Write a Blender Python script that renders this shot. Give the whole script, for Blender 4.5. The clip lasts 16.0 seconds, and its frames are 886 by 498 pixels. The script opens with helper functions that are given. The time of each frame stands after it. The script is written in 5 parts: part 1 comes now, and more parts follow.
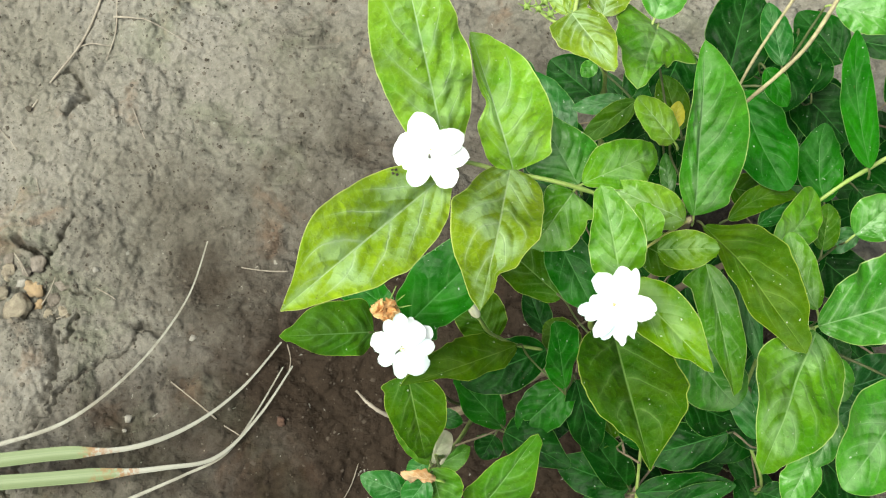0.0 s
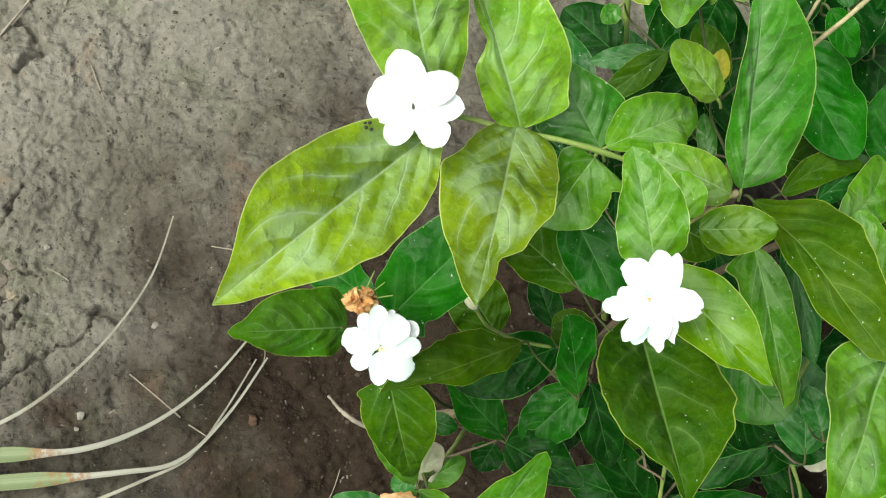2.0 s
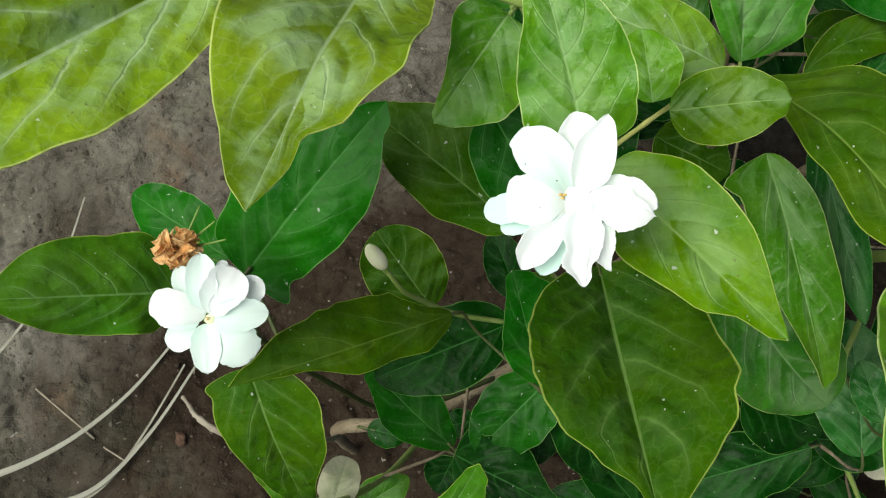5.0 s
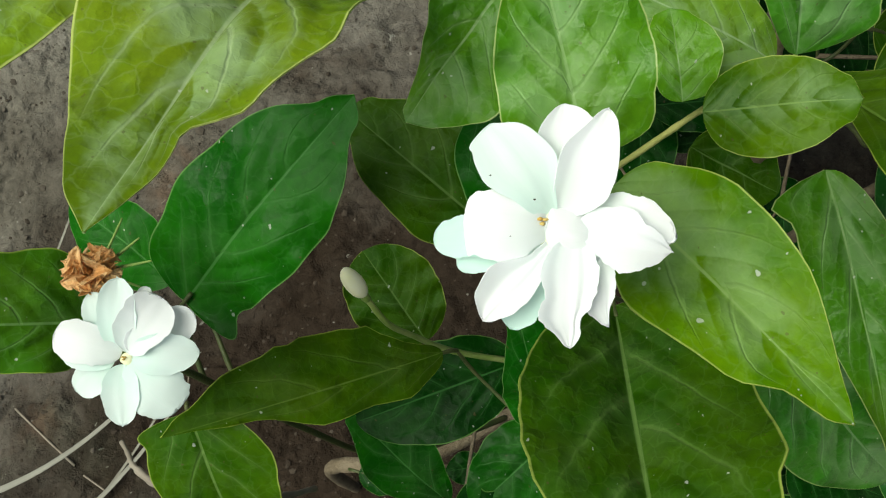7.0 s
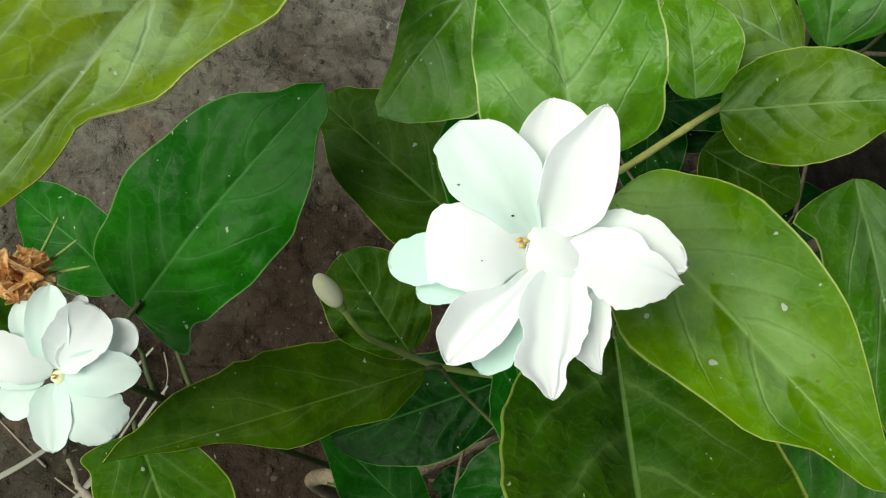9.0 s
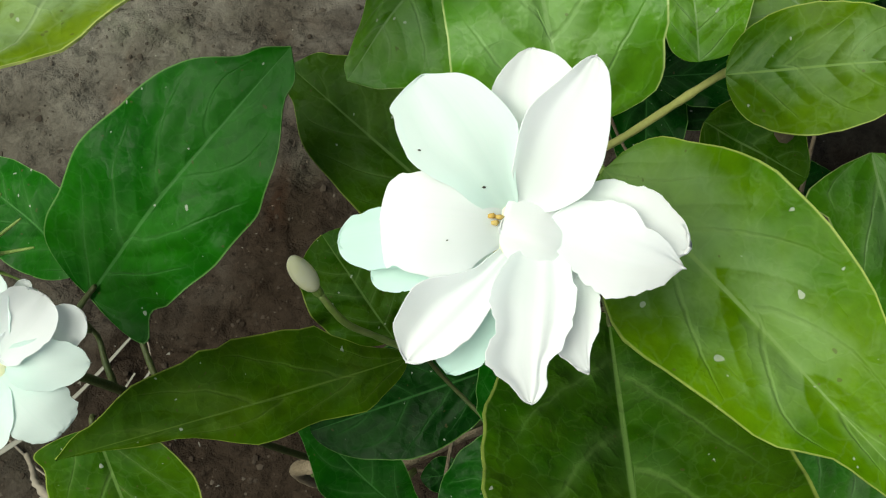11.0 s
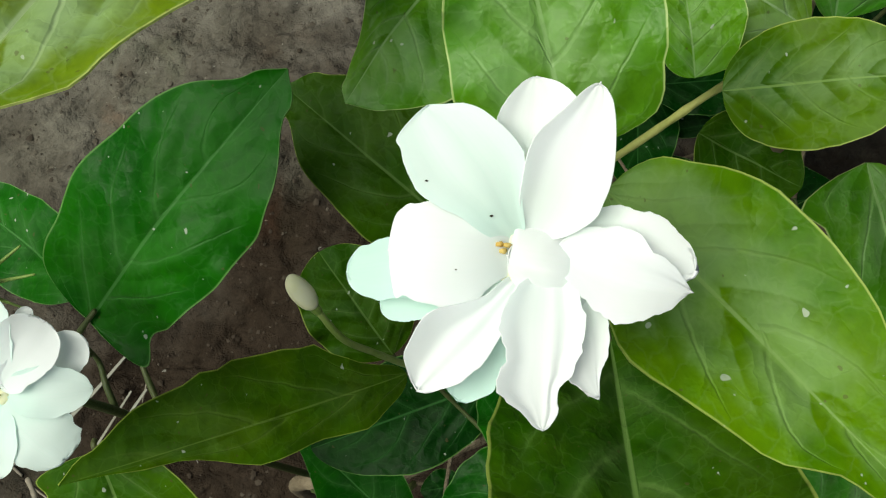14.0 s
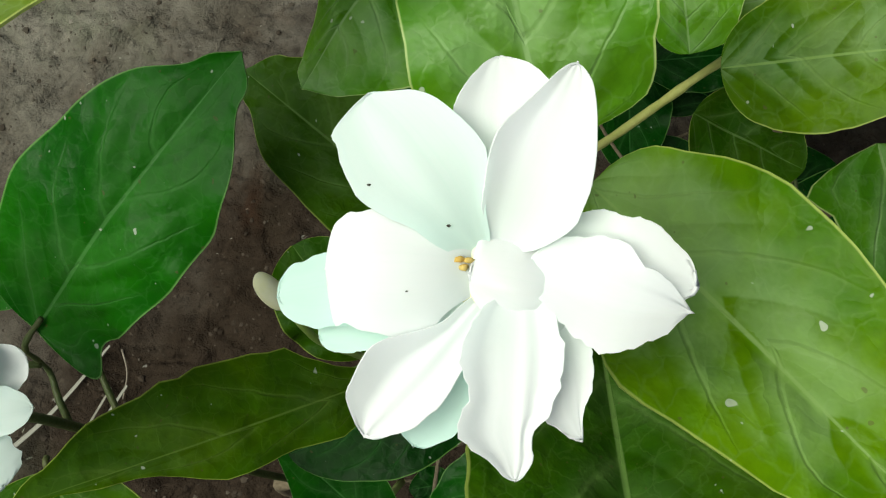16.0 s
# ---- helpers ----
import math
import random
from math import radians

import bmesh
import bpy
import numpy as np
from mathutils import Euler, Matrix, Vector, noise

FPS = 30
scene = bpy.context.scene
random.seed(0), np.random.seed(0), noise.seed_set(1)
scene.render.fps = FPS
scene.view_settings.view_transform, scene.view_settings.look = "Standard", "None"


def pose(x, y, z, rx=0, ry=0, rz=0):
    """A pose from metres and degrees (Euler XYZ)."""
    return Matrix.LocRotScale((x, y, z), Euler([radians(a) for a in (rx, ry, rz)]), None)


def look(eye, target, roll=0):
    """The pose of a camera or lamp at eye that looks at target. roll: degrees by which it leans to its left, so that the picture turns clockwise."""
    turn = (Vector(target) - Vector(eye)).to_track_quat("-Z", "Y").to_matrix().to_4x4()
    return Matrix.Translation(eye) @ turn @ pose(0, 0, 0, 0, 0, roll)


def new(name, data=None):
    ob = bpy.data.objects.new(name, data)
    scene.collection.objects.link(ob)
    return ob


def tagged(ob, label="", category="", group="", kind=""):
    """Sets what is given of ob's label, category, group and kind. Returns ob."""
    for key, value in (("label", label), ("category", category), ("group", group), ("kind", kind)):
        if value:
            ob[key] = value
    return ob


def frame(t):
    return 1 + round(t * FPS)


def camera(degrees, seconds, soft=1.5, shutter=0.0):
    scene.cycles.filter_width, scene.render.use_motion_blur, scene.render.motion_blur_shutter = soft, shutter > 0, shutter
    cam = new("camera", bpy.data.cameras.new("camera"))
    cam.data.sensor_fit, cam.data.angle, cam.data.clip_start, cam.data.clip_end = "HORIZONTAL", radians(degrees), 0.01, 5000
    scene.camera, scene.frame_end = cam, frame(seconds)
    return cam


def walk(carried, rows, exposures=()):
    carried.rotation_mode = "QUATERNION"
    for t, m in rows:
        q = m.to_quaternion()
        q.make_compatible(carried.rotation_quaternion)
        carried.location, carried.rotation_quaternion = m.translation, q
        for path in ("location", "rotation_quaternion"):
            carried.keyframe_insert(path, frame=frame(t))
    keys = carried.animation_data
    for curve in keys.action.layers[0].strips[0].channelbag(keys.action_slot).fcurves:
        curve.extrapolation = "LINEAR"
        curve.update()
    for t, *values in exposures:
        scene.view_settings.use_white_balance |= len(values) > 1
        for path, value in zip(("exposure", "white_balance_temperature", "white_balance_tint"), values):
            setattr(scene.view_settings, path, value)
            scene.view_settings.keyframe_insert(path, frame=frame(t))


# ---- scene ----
cam = camera(41.6, 16.0, soft=1.2)
PATH = [
    (0, (0.00603, 0.00509, 0.96310), (0.0066, 0.5217, -0.9690), 0.05),
    (0.5, (0.00642, 0.01485, 0.93366), (0.0081, 0.5292, -0.9991), 0.69),
    (1, (0.00766, 0.02392, 0.90407), (0.0146, 0.5251, -1.0321), 1.63),
    (1.5, (0.01244, 0.03648, 0.87896), (0.0082, 0.5262, -1.0602), 0.27),
    (2, (0.01173, 0.03306, 0.85414), (0.0073, 0.5166, -1.0865), 0.05),
    (2.5, (0.01864, 0.02840, 0.82537), (0.0052, 0.4941, -1.1196), -2.11),
    (3, (0.01757, 0.03134, 0.80044), (0.0094, 0.4894, -1.1464), -2.01),
    (3.5, (0.03012, 0.02658, 0.76652), (0.0002, 0.5049, -1.1752), -5.06),
    (4, (0.04325, 0.02818, 0.73798), (0.0049, 0.5094, -1.2029), -6.72),
    (4.5, (0.05369, 0.03872, 0.71498), (-0.0146, 0.5412, -1.2197), -9.51),
    (5, (0.06763, 0.04280, 0.69240), (-0.0351, 0.5595, -1.2370), -12.75),
    (5.2, (0.06978, 0.04270, 0.68469), (-0.0505, 0.5854, -1.2365), -13.77),
    (7.3, (0.08392, 0.06642, 0.62385), (-0.0990, 0.5994, -1.2951), -18.39),
    (7.5, (0.08577, 0.06800, 0.61941), (-0.0913, 0.5980, -1.3009), -17.72),
    (8, (0.08143, 0.07259, 0.61100), (-0.0926, 0.6013, -1.3100), -17.39),
    (8.5, (0.08302, 0.07084, 0.60540), (-0.1049, 0.5951, -1.3155), -18.69),
    (9, (0.08316, 0.07561, 0.60145), (-0.1062, 0.5984, -1.3197), -18.41),
    (9.2, (0.08397, 0.07480, 0.60042), (-0.1076, 0.6042, -1.3187), -18.39),
    (11.3, (0.08514, 0.08100, 0.57845), (-0.1026, 0.5722, -1.3512), -19.31),
    (11.5, (0.08363, 0.07871, 0.57733), (-0.1067, 0.5877, -1.3474), -18.41),
    (12, (0.08516, 0.08573, 0.57803), (-0.0953, 0.5928, -1.3482), -17.85),
    (12.5, (0.08484, 0.08349, 0.57906), (-0.0951, 0.5834, -1.3491), -18.60),
    (13, (0.08798, 0.08461, 0.57987), (-0.0981, 0.5790, -1.3491), -19.79),
    (13.5, (0.08564, 0.08104, 0.58018), (-0.0894, 0.5839, -1.3476), -18.55),
    (14, (0.08348, 0.08250, 0.58268), (-0.0886, 0.5883, -1.3446), -18.45),
    (14.5, (0.08199, 0.08195, 0.57398), (-0.0867, 0.5805, -1.3555), -19.01),
    (15, (0.08393, 0.08715, 0.57153), (-0.0802, 0.5840, -1.3588), -18.73),
    (15.5, (0.08730, 0.08563, 0.56411), (-0.0784, 0.5628, -1.3711), -19.83),
    (16, (0.08561, 0.09020, 0.56461), (-0.0784, 0.5635, -1.3716), -19.77),
]
EXPOSURES = [(0, 0.58, 6600, -2), (2, 0.32, 6600, -2), (3.5, 0.18, 6600, -2), (5, -0.05, 6600, -2), (8.5, -0.32, 6700, -5), (16, -0.34, 6700, -5)]
walk(cam, [(t, look(eye, target, roll)) for t, eye, target, roll in PATH], EXPOSURES)

# ---- light ----
world = bpy.data.worlds.new("sky")
scene.world = world
world.use_nodes = True
sky = world.node_tree.nodes.new("ShaderNodeTexSky")
sky.sky_type, sky.sun_disc = "NISHITA", False
SUN_UP, SUN_ROUND = 66.0, 250.0
sky.sun_elevation, sky.sun_rotation = radians(SUN_UP), radians(SUN_ROUND)
sky.air_density, sky.dust_density, sky.ozone_density = 1.0, 6.0, 0.6
back = world.node_tree.nodes["Background"]
back.inputs["Strength"].default_value = 0.075
world.node_tree.links.new(sky.outputs["Color"], back.inputs["Color"])
sun = new("sun", bpy.data.lights.new("sun", "SUN"))
sun.data.energy, sun.data.angle, sun.data.color = 5.0, radians(48), (1.0, 0.97, 0.92)
SUN_FROM = Vector((math.sin(radians(SUN_ROUND)) * math.cos(radians(SUN_UP)), math.cos(radians(SUN_ROUND)) * math.cos(radians(SUN_UP)), math.sin(radians(SUN_UP))))
sun.matrix_world = look(SUN_FROM * 5, (0, 0, 0))


# ---- materials ----
def material(name):
    m = bpy.data.materials.new(name)
    m.use_nodes = True
    t = m.node_tree
    return m, t, t.nodes["Principled BSDF"]


def node(t, kind, **inputs):
    n = t.nodes.new("ShaderNode" + kind)
    for key, value in inputs.items():
        n.inputs[key.replace("_", " ")].default_value = value
    return n


def math_node(t, op, a, b=None, c=None):
    n = t.nodes.new("ShaderNodeMath")
    n.operation = op
    for i, v in enumerate((a, b, c)):
        if v is None:
            continue
        if isinstance(v, (int, float)):
            n.inputs[i].default_value = v
        else:
            t.links.new(v, n.inputs[i])
    return n.outputs[0]


def blend(t, fac, a, b, mode="MIX"):
    n = t.nodes.new("ShaderNodeMix")
    n.data_type, n.blend_type = "RGBA", mode
    for socket, v in ((n.inputs[0], fac), (n.inputs[6], a), (n.inputs[7], b)):
        if isinstance(v, (int, float)):
            socket.default_value = v
        elif isinstance(v, tuple):
            socket.default_value = (*v, 1)
        else:
            t.links.new(v, socket)
    return n.outputs[2]


def ramp(t, value, lo, hi):
    n = t.nodes.new("ShaderNodeMapRange")
    n.interpolation_type = "SMOOTHSTEP"
    n.inputs[1].default_value, n.inputs[2].default_value = lo, hi
    t.links.new(value, n.inputs[0])
    return n.outputs[0]


def noise_tex(t, scale, detail=3.0, rough=0.55, shift=None, distortion=0.0):
    co = t.nodes.new("ShaderNodeTexCoord").outputs["Object"]
    if shift is not None:
        add = t.nodes.new("ShaderNodeVectorMath")
        add.operation = "ADD"
        t.links.new(co, add.inputs[0])
        t.links.new(shift, add.inputs[1])
        co = add.outputs[0]
    n = node(t, "TexNoise", Scale=scale, Detail=detail, Roughness=rough, Distortion=distortion)
    t.links.new(co, n.inputs["Vector"])
    return n.outputs["Fac"]


SWEEP = 0.40


def leaf_material(name, base, patch, vein, edge, painted_sheen=0.25, gloss=0.42, through_light=0.25, sheen=0.4, vein_show=0.4, relief=0.5):
    """A waxy leaf: two tones, pale midrib and side veins, a fine net between them, thin pale margin, fine specks; sky
    sheen, vein shade and a backlit edge are painted into the colour.
    """
    m, t, p = material(name)
    info = t.nodes.new("ShaderNodeObjectInfo")
    rnd = info.outputs["Random"]
    jump = math_node(t, "MULTIPLY", rnd, 7.0)
    uv = t.nodes.new("ShaderNodeSeparateXYZ")
    t.links.new(t.nodes.new("ShaderNodeTexCoord").outputs["UV"], uv.inputs[0])
    u, v = uv.outputs[0], uv.outputs[1]
    away = math_node(t, "ABSOLUTE", math_node(t, "MULTIPLY_ADD", v, 2.0, -1.0))
    veins = t.nodes.new("ShaderNodeUVMap")
    veins.uv_map = "veins"
    lines = t.nodes.new("ShaderNodeSeparateXYZ")
    t.links.new(veins.outputs[0], lines.inputs[0])
    phase = math_node(t, "ADD", lines.outputs[0], math_node(t, "MULTIPLY_ADD", noise_tex(t, 160, 3.0, 0.6, jump), 0.16, -0.08))
    near = math_node(t, "ABSOLUTE", math_node(t, "SUBTRACT", math_node(t, "FRACT", phase), 0.5))
    fade = math_node(t, "MULTIPLY", ramp(t, away, 0.95, 0.55), ramp(t, u, 0.95, 0.75))
    side = math_node(t, "MULTIPLY", ramp(t, math_node(t, "MULTIPLY_ADD", away, -0.024, near), 0.438, 0.488), fade)
    side = math_node(t, "MULTIPLY", side, math_node(t, "MULTIPLY_ADD", ramp(t, noise_tex(t, 75, 3.0, 0.6, jump), 0.36, 0.60), 0.4, 0.7))
    halo = math_node(t, "MULTIPLY", ramp(t, near, 0.30, 0.50), fade)
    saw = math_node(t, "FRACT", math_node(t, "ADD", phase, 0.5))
    # one side of each side vein darker: relief shade put into the colour
    vein_shade = math_node(t, "MULTIPLY", math_node(t, "MULTIPLY", ramp(t, saw, 0.42, 0.04), ramp(t, saw, 0.0, 0.06)), math_node(t, "MULTIPLY", ramp(t, away, 0.85, 0.25), ramp(t, u, 0.92, 0.75)))
    mid = ramp(t, math_node(t, "MULTIPLY_ADD", u, 0.014, away), 0.032, 0.018)
    small = node(t, "TexVoronoi", Scale=230.0)
    small.feature = "DISTANCE_TO_EDGE"
    puff = node(t, "TexVoronoi", Scale=120.0)
    puff.feature = "DISTANCE_TO_EDGE"
    co = t.nodes.new("ShaderNodeTexCoord").outputs["Object"]
    bent = t.nodes.new("ShaderNodeVectorMath")
    bent.operation = "MULTIPLY_ADD"
    bent.inputs[1].default_value = (0.004, 0.004, 0.004)
    wn = node(t, "TexNoise", Scale=260.0, Detail=3.0)
    t.links.new(co, wn.inputs["Vector"])
    t.links.new(wn.outputs["Color"], bent.inputs[0])
    t.links.new(co, bent.inputs[2])
    t.links.new(bent.outputs[0], small.inputs["Vector"])
    t.links.new(bent.outputs[0], puff.inputs["Vector"])
    net = ramp(t, small.outputs["Distance"], 0.07, 0.0)
    tone = ramp(t, noise_tex(t, 60 if name == "leaf_withered" else 38, 4.0, 0.6, jump), 0.36, 0.64)
    fine = noise_tex(t, 600, 3.0, 0.6, jump)
    col = blend(t, tone, base, patch)
    shade = math_node(t, "MULTIPLY_ADD", rnd, 0.36, 0.82)
    mottle = noise_tex(t, 170, 4.0, 0.65, math_node(t, "ADD", jump, 5.0))
    grain = math_node(t, "MULTIPLY", shade, math_node(t, "MULTIPLY_ADD", fine, 0.40, 0.80))
    grain = math_node(t, "MULTIPLY", grain, math_node(t, "MULTIPLY_ADD", mottle, 0.60, 0.70))
    grain = math_node(t, "MULTIPLY", grain, math_node(t, "MULTIPLY_ADD", vein_shade, -0.13, 1.0))
    bright = t.nodes.new("ShaderNodeVectorMath")
    bright.operation = "SCALE"
    t.links.new(col, bright.inputs[0])
    t.links.new(grain, bright.inputs[3])
    col = bright.outputs[0]
    col = blend(t, math_node(t, "MULTIPLY", net, 0.11), col, vein)
    col = blend(t, math_node(t, "MULTIPLY", halo, 0.30 * vein_show + 0.08), col, vein)
    cells = node(t, "TexVoronoi", Scale=135.0)
    t.links.new(bent.outputs[0], cells.inputs["Vector"])
    tint = t.nodes.new("ShaderNodeSeparateXYZ")
    t.links.new(cells.outputs["Color"], tint.inputs[0])
    # pale patches between the veins: sky reflection painted into the colour
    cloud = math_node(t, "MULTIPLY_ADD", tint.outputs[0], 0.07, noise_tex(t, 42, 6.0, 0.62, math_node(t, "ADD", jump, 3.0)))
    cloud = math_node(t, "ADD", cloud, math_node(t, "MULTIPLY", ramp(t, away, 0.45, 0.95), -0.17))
    cloud = math_node(t, "ADD", cloud, math_node(t, "MULTIPLY_ADD", vein_shade, -0.15, math_node(t, "MULTIPLY", ramp(t, away, 0.55, 0.05), 0.07)))
    sheen_patch = ramp(t, cloud, 0.42, 0.70)
    col = blend(t, math_node(t, "MULTIPLY", sheen_patch, painted_sheen), col, (0.38, 0.54, 0.30))
    col = blend(t, math_node(t, "MULTIPLY", side, vein_show), col, vein)
    col = blend(t, math_node(t, "MULTIPLY", mid, 0.72), col, vein)
    # pale margin, its colour brightened as if lit from behind
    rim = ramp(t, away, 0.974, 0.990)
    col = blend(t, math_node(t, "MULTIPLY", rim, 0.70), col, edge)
    specks = ramp(t, noise_tex(t, 700, 1.0, 0.5, jump), 0.74, 0.78)
    col = blend(t, math_node(t, "MULTIPLY", specks, 0.5), col, (0.09, 0.07, 0.03))
    motes = ramp(t, noise_tex(t, 520, 1.0, 0.5, math_node(t, "ADD", jump, 1.7)), 0.762, 0.785)
    col = blend(t, math_node(t, "MULTIPLY", motes, 0.55), col, (0.60, 0.64, 0.56))
    t.links.new(col, p.inputs["Base Color"])
    t.links.new(math_node(t, "MULTIPLY_ADD", sheen_patch, 0.12, math_node(t, "MULTIPLY_ADD", fine, 0.12, gloss - 0.06)), p.inputs["Roughness"])
    p.inputs["Specular IOR Level"].default_value = sheen
    height = math_node(t, "ADD", math_node(t, "MULTIPLY", net, -0.018), math_node(t, "MULTIPLY", fine, 0.05))
    height = math_node(t, "ADD", height, math_node(t, "MULTIPLY", side, -0.16))
    height = math_node(t, "ADD", height, math_node(t, "MULTIPLY", ramp(t, puff.outputs["Distance"], 0.0, 0.55), relief * 0.62))
    bump = node(t, "Bump", Strength=0.6, Distance=0.0014)
    t.links.new(height, bump.inputs["Height"])
    t.links.new(bump.outputs[0], p.inputs["Normal"])
    glow = t.nodes.new("ShaderNodeBsdfTranslucent")
    t.links.new(blend(t, 1.0, col, (1.0, 1.15, 0.35), "MULTIPLY"), glow.inputs["Color"])
    mix = t.nodes.new("ShaderNodeMixShader")
    mix.inputs[0].default_value = through_light
    t.links.new(p.outputs[0], mix.inputs[1])
    t.links.new(glow.outputs[0], mix.inputs[2])
    t.links.new(mix.outputs[0], t.nodes["Material Output"].inputs["Surface"])
    return m


def plain_material(name, a, b, scale, rough, bump_by=0.3, spec=0.4, depth=0.001, light=0.0):
    """Two tones mottled by noise, with fine relief; light: the share let through."""
    m, t, p = material(name)
    info = t.nodes.new("ShaderNodeObjectInfo")
    jump = math_node(t, "MULTIPLY", info.outputs["Random"], 5.0)
    n1 = noise_tex(t, scale, 5.0, 0.6, jump)
    n2 = noise_tex(t, scale * 6, 4.0, 0.6, jump)
    col = blend(t, ramp(t, math_node(t, "ADD", math_node(t, "MULTIPLY", n1, 0.7), math_node(t, "MULTIPLY", n2, 0.3)), 0.35, 0.65), a, b)
    t.links.new(col, p.inputs["Base Color"])
    p.inputs["Roughness"].default_value, p.inputs["Specular IOR Level"].default_value = rough, spec
    bump = node(t, "Bump", Strength=bump_by, Distance=depth)
    t.links.new(n2, bump.inputs["Height"])
    t.links.new(bump.outputs[0], p.inputs["Normal"])
    if light:
        glow = t.nodes.new("ShaderNodeBsdfTranslucent")
        t.links.new(col, glow.inputs["Color"])
        mix = t.nodes.new("ShaderNodeMixShader")
        mix.inputs[0].default_value = light
        t.links.new(p.outputs[0], mix.inputs[1])
        t.links.new(glow.outputs[0], mix.inputs[2])
        t.links.new(mix.outputs[0], t.nodes["Material Output"].inputs["Surface"])
    return m


LEAF = {
    # puckered yellow-green leaves: base colour brightened to stand in for backlight
    "lime_lit": leaf_material("leaf_lime_lit", (0.225, 0.420, 0.022), (0.140, 0.340, 0.012), (0.40, 0.56, 0.30), (0.58, 0.66, 0.24), 0.34, 0.30, 0.24, 0.45, 0.28, 1.3),
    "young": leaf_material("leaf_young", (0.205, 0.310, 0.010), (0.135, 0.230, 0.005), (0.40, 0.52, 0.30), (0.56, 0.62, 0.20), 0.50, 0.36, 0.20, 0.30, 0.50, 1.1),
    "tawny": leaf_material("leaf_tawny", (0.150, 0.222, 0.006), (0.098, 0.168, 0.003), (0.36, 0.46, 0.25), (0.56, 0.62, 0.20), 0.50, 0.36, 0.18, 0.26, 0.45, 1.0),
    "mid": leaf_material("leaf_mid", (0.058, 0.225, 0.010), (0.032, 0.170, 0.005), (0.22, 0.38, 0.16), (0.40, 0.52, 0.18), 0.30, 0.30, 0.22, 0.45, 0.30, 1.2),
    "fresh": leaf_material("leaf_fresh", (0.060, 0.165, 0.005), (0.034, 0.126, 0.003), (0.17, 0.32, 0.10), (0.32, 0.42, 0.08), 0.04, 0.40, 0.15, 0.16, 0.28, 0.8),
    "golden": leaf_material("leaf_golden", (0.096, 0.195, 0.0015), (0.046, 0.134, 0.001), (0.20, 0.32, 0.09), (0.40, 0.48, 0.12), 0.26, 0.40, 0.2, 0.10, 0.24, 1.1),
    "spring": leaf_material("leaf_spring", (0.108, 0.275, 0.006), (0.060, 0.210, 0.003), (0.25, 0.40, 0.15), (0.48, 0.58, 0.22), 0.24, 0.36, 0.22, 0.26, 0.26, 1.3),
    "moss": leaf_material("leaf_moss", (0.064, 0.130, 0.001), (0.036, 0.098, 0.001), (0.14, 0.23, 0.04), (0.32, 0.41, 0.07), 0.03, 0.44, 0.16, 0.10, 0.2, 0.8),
    # dark old leaves: colour darkened further for the shade inside the shrub
    "mature_shaded": leaf_material("leaf_mature_shaded", (0.004, 0.048, 0.001), (0.0015, 0.026, 0.0005), (0.04, 0.15, 0.03), (0.13, 0.27, 0.06), 0.02, 0.40, 0.1, 0.09, 0.28, 0.8),
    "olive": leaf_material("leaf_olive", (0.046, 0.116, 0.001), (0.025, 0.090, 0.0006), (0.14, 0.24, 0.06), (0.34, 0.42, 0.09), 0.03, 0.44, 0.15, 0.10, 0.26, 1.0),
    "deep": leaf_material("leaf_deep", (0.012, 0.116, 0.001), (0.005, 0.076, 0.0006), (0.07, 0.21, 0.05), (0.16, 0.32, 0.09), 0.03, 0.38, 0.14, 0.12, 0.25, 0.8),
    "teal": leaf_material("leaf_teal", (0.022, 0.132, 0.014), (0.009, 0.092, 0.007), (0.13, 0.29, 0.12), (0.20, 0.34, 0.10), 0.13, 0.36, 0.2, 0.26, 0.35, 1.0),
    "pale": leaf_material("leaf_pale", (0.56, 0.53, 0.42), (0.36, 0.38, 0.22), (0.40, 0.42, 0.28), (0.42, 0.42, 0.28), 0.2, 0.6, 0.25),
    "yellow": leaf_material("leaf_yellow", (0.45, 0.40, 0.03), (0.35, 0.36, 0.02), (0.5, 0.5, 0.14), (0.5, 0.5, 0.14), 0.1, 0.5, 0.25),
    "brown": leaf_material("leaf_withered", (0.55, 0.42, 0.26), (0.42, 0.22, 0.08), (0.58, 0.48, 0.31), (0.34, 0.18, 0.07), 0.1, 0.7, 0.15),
}
LEAF_LABEL = {
    "fresh": "medium green jasmine leaf with pale margin",
    "golden": "golden-green jasmine leaf with sky sheen painted as pale patches",
    "spring": "light spring-green jasmine leaf with pale painted-in sheen",
    "moss": "moss-green jasmine leaf with wavy pale margin",
    "lime_lit": "yellow-green jasmine leaf with puckered surface, colour brightened for backlight",
    "young": "young yellow-green jasmine leaf", "tawny": "olive-yellow jasmine leaf with a notched margin and pale veins", "mid": "fresh green jasmine leaf with pale veins", "mature_shaded": "dark green full-grown jasmine leaf, colour darkened for shade",
    "olive": "olive-green jasmine leaf with wavy margin", "deep": "deep green glossy jasmine leaf", "teal": "bluish green dull jasmine leaf", "pale": "pale greyish leaf underside",
    "yellow": "small yellowing leaf", "brown": "withered brown curled leaf edge",
}


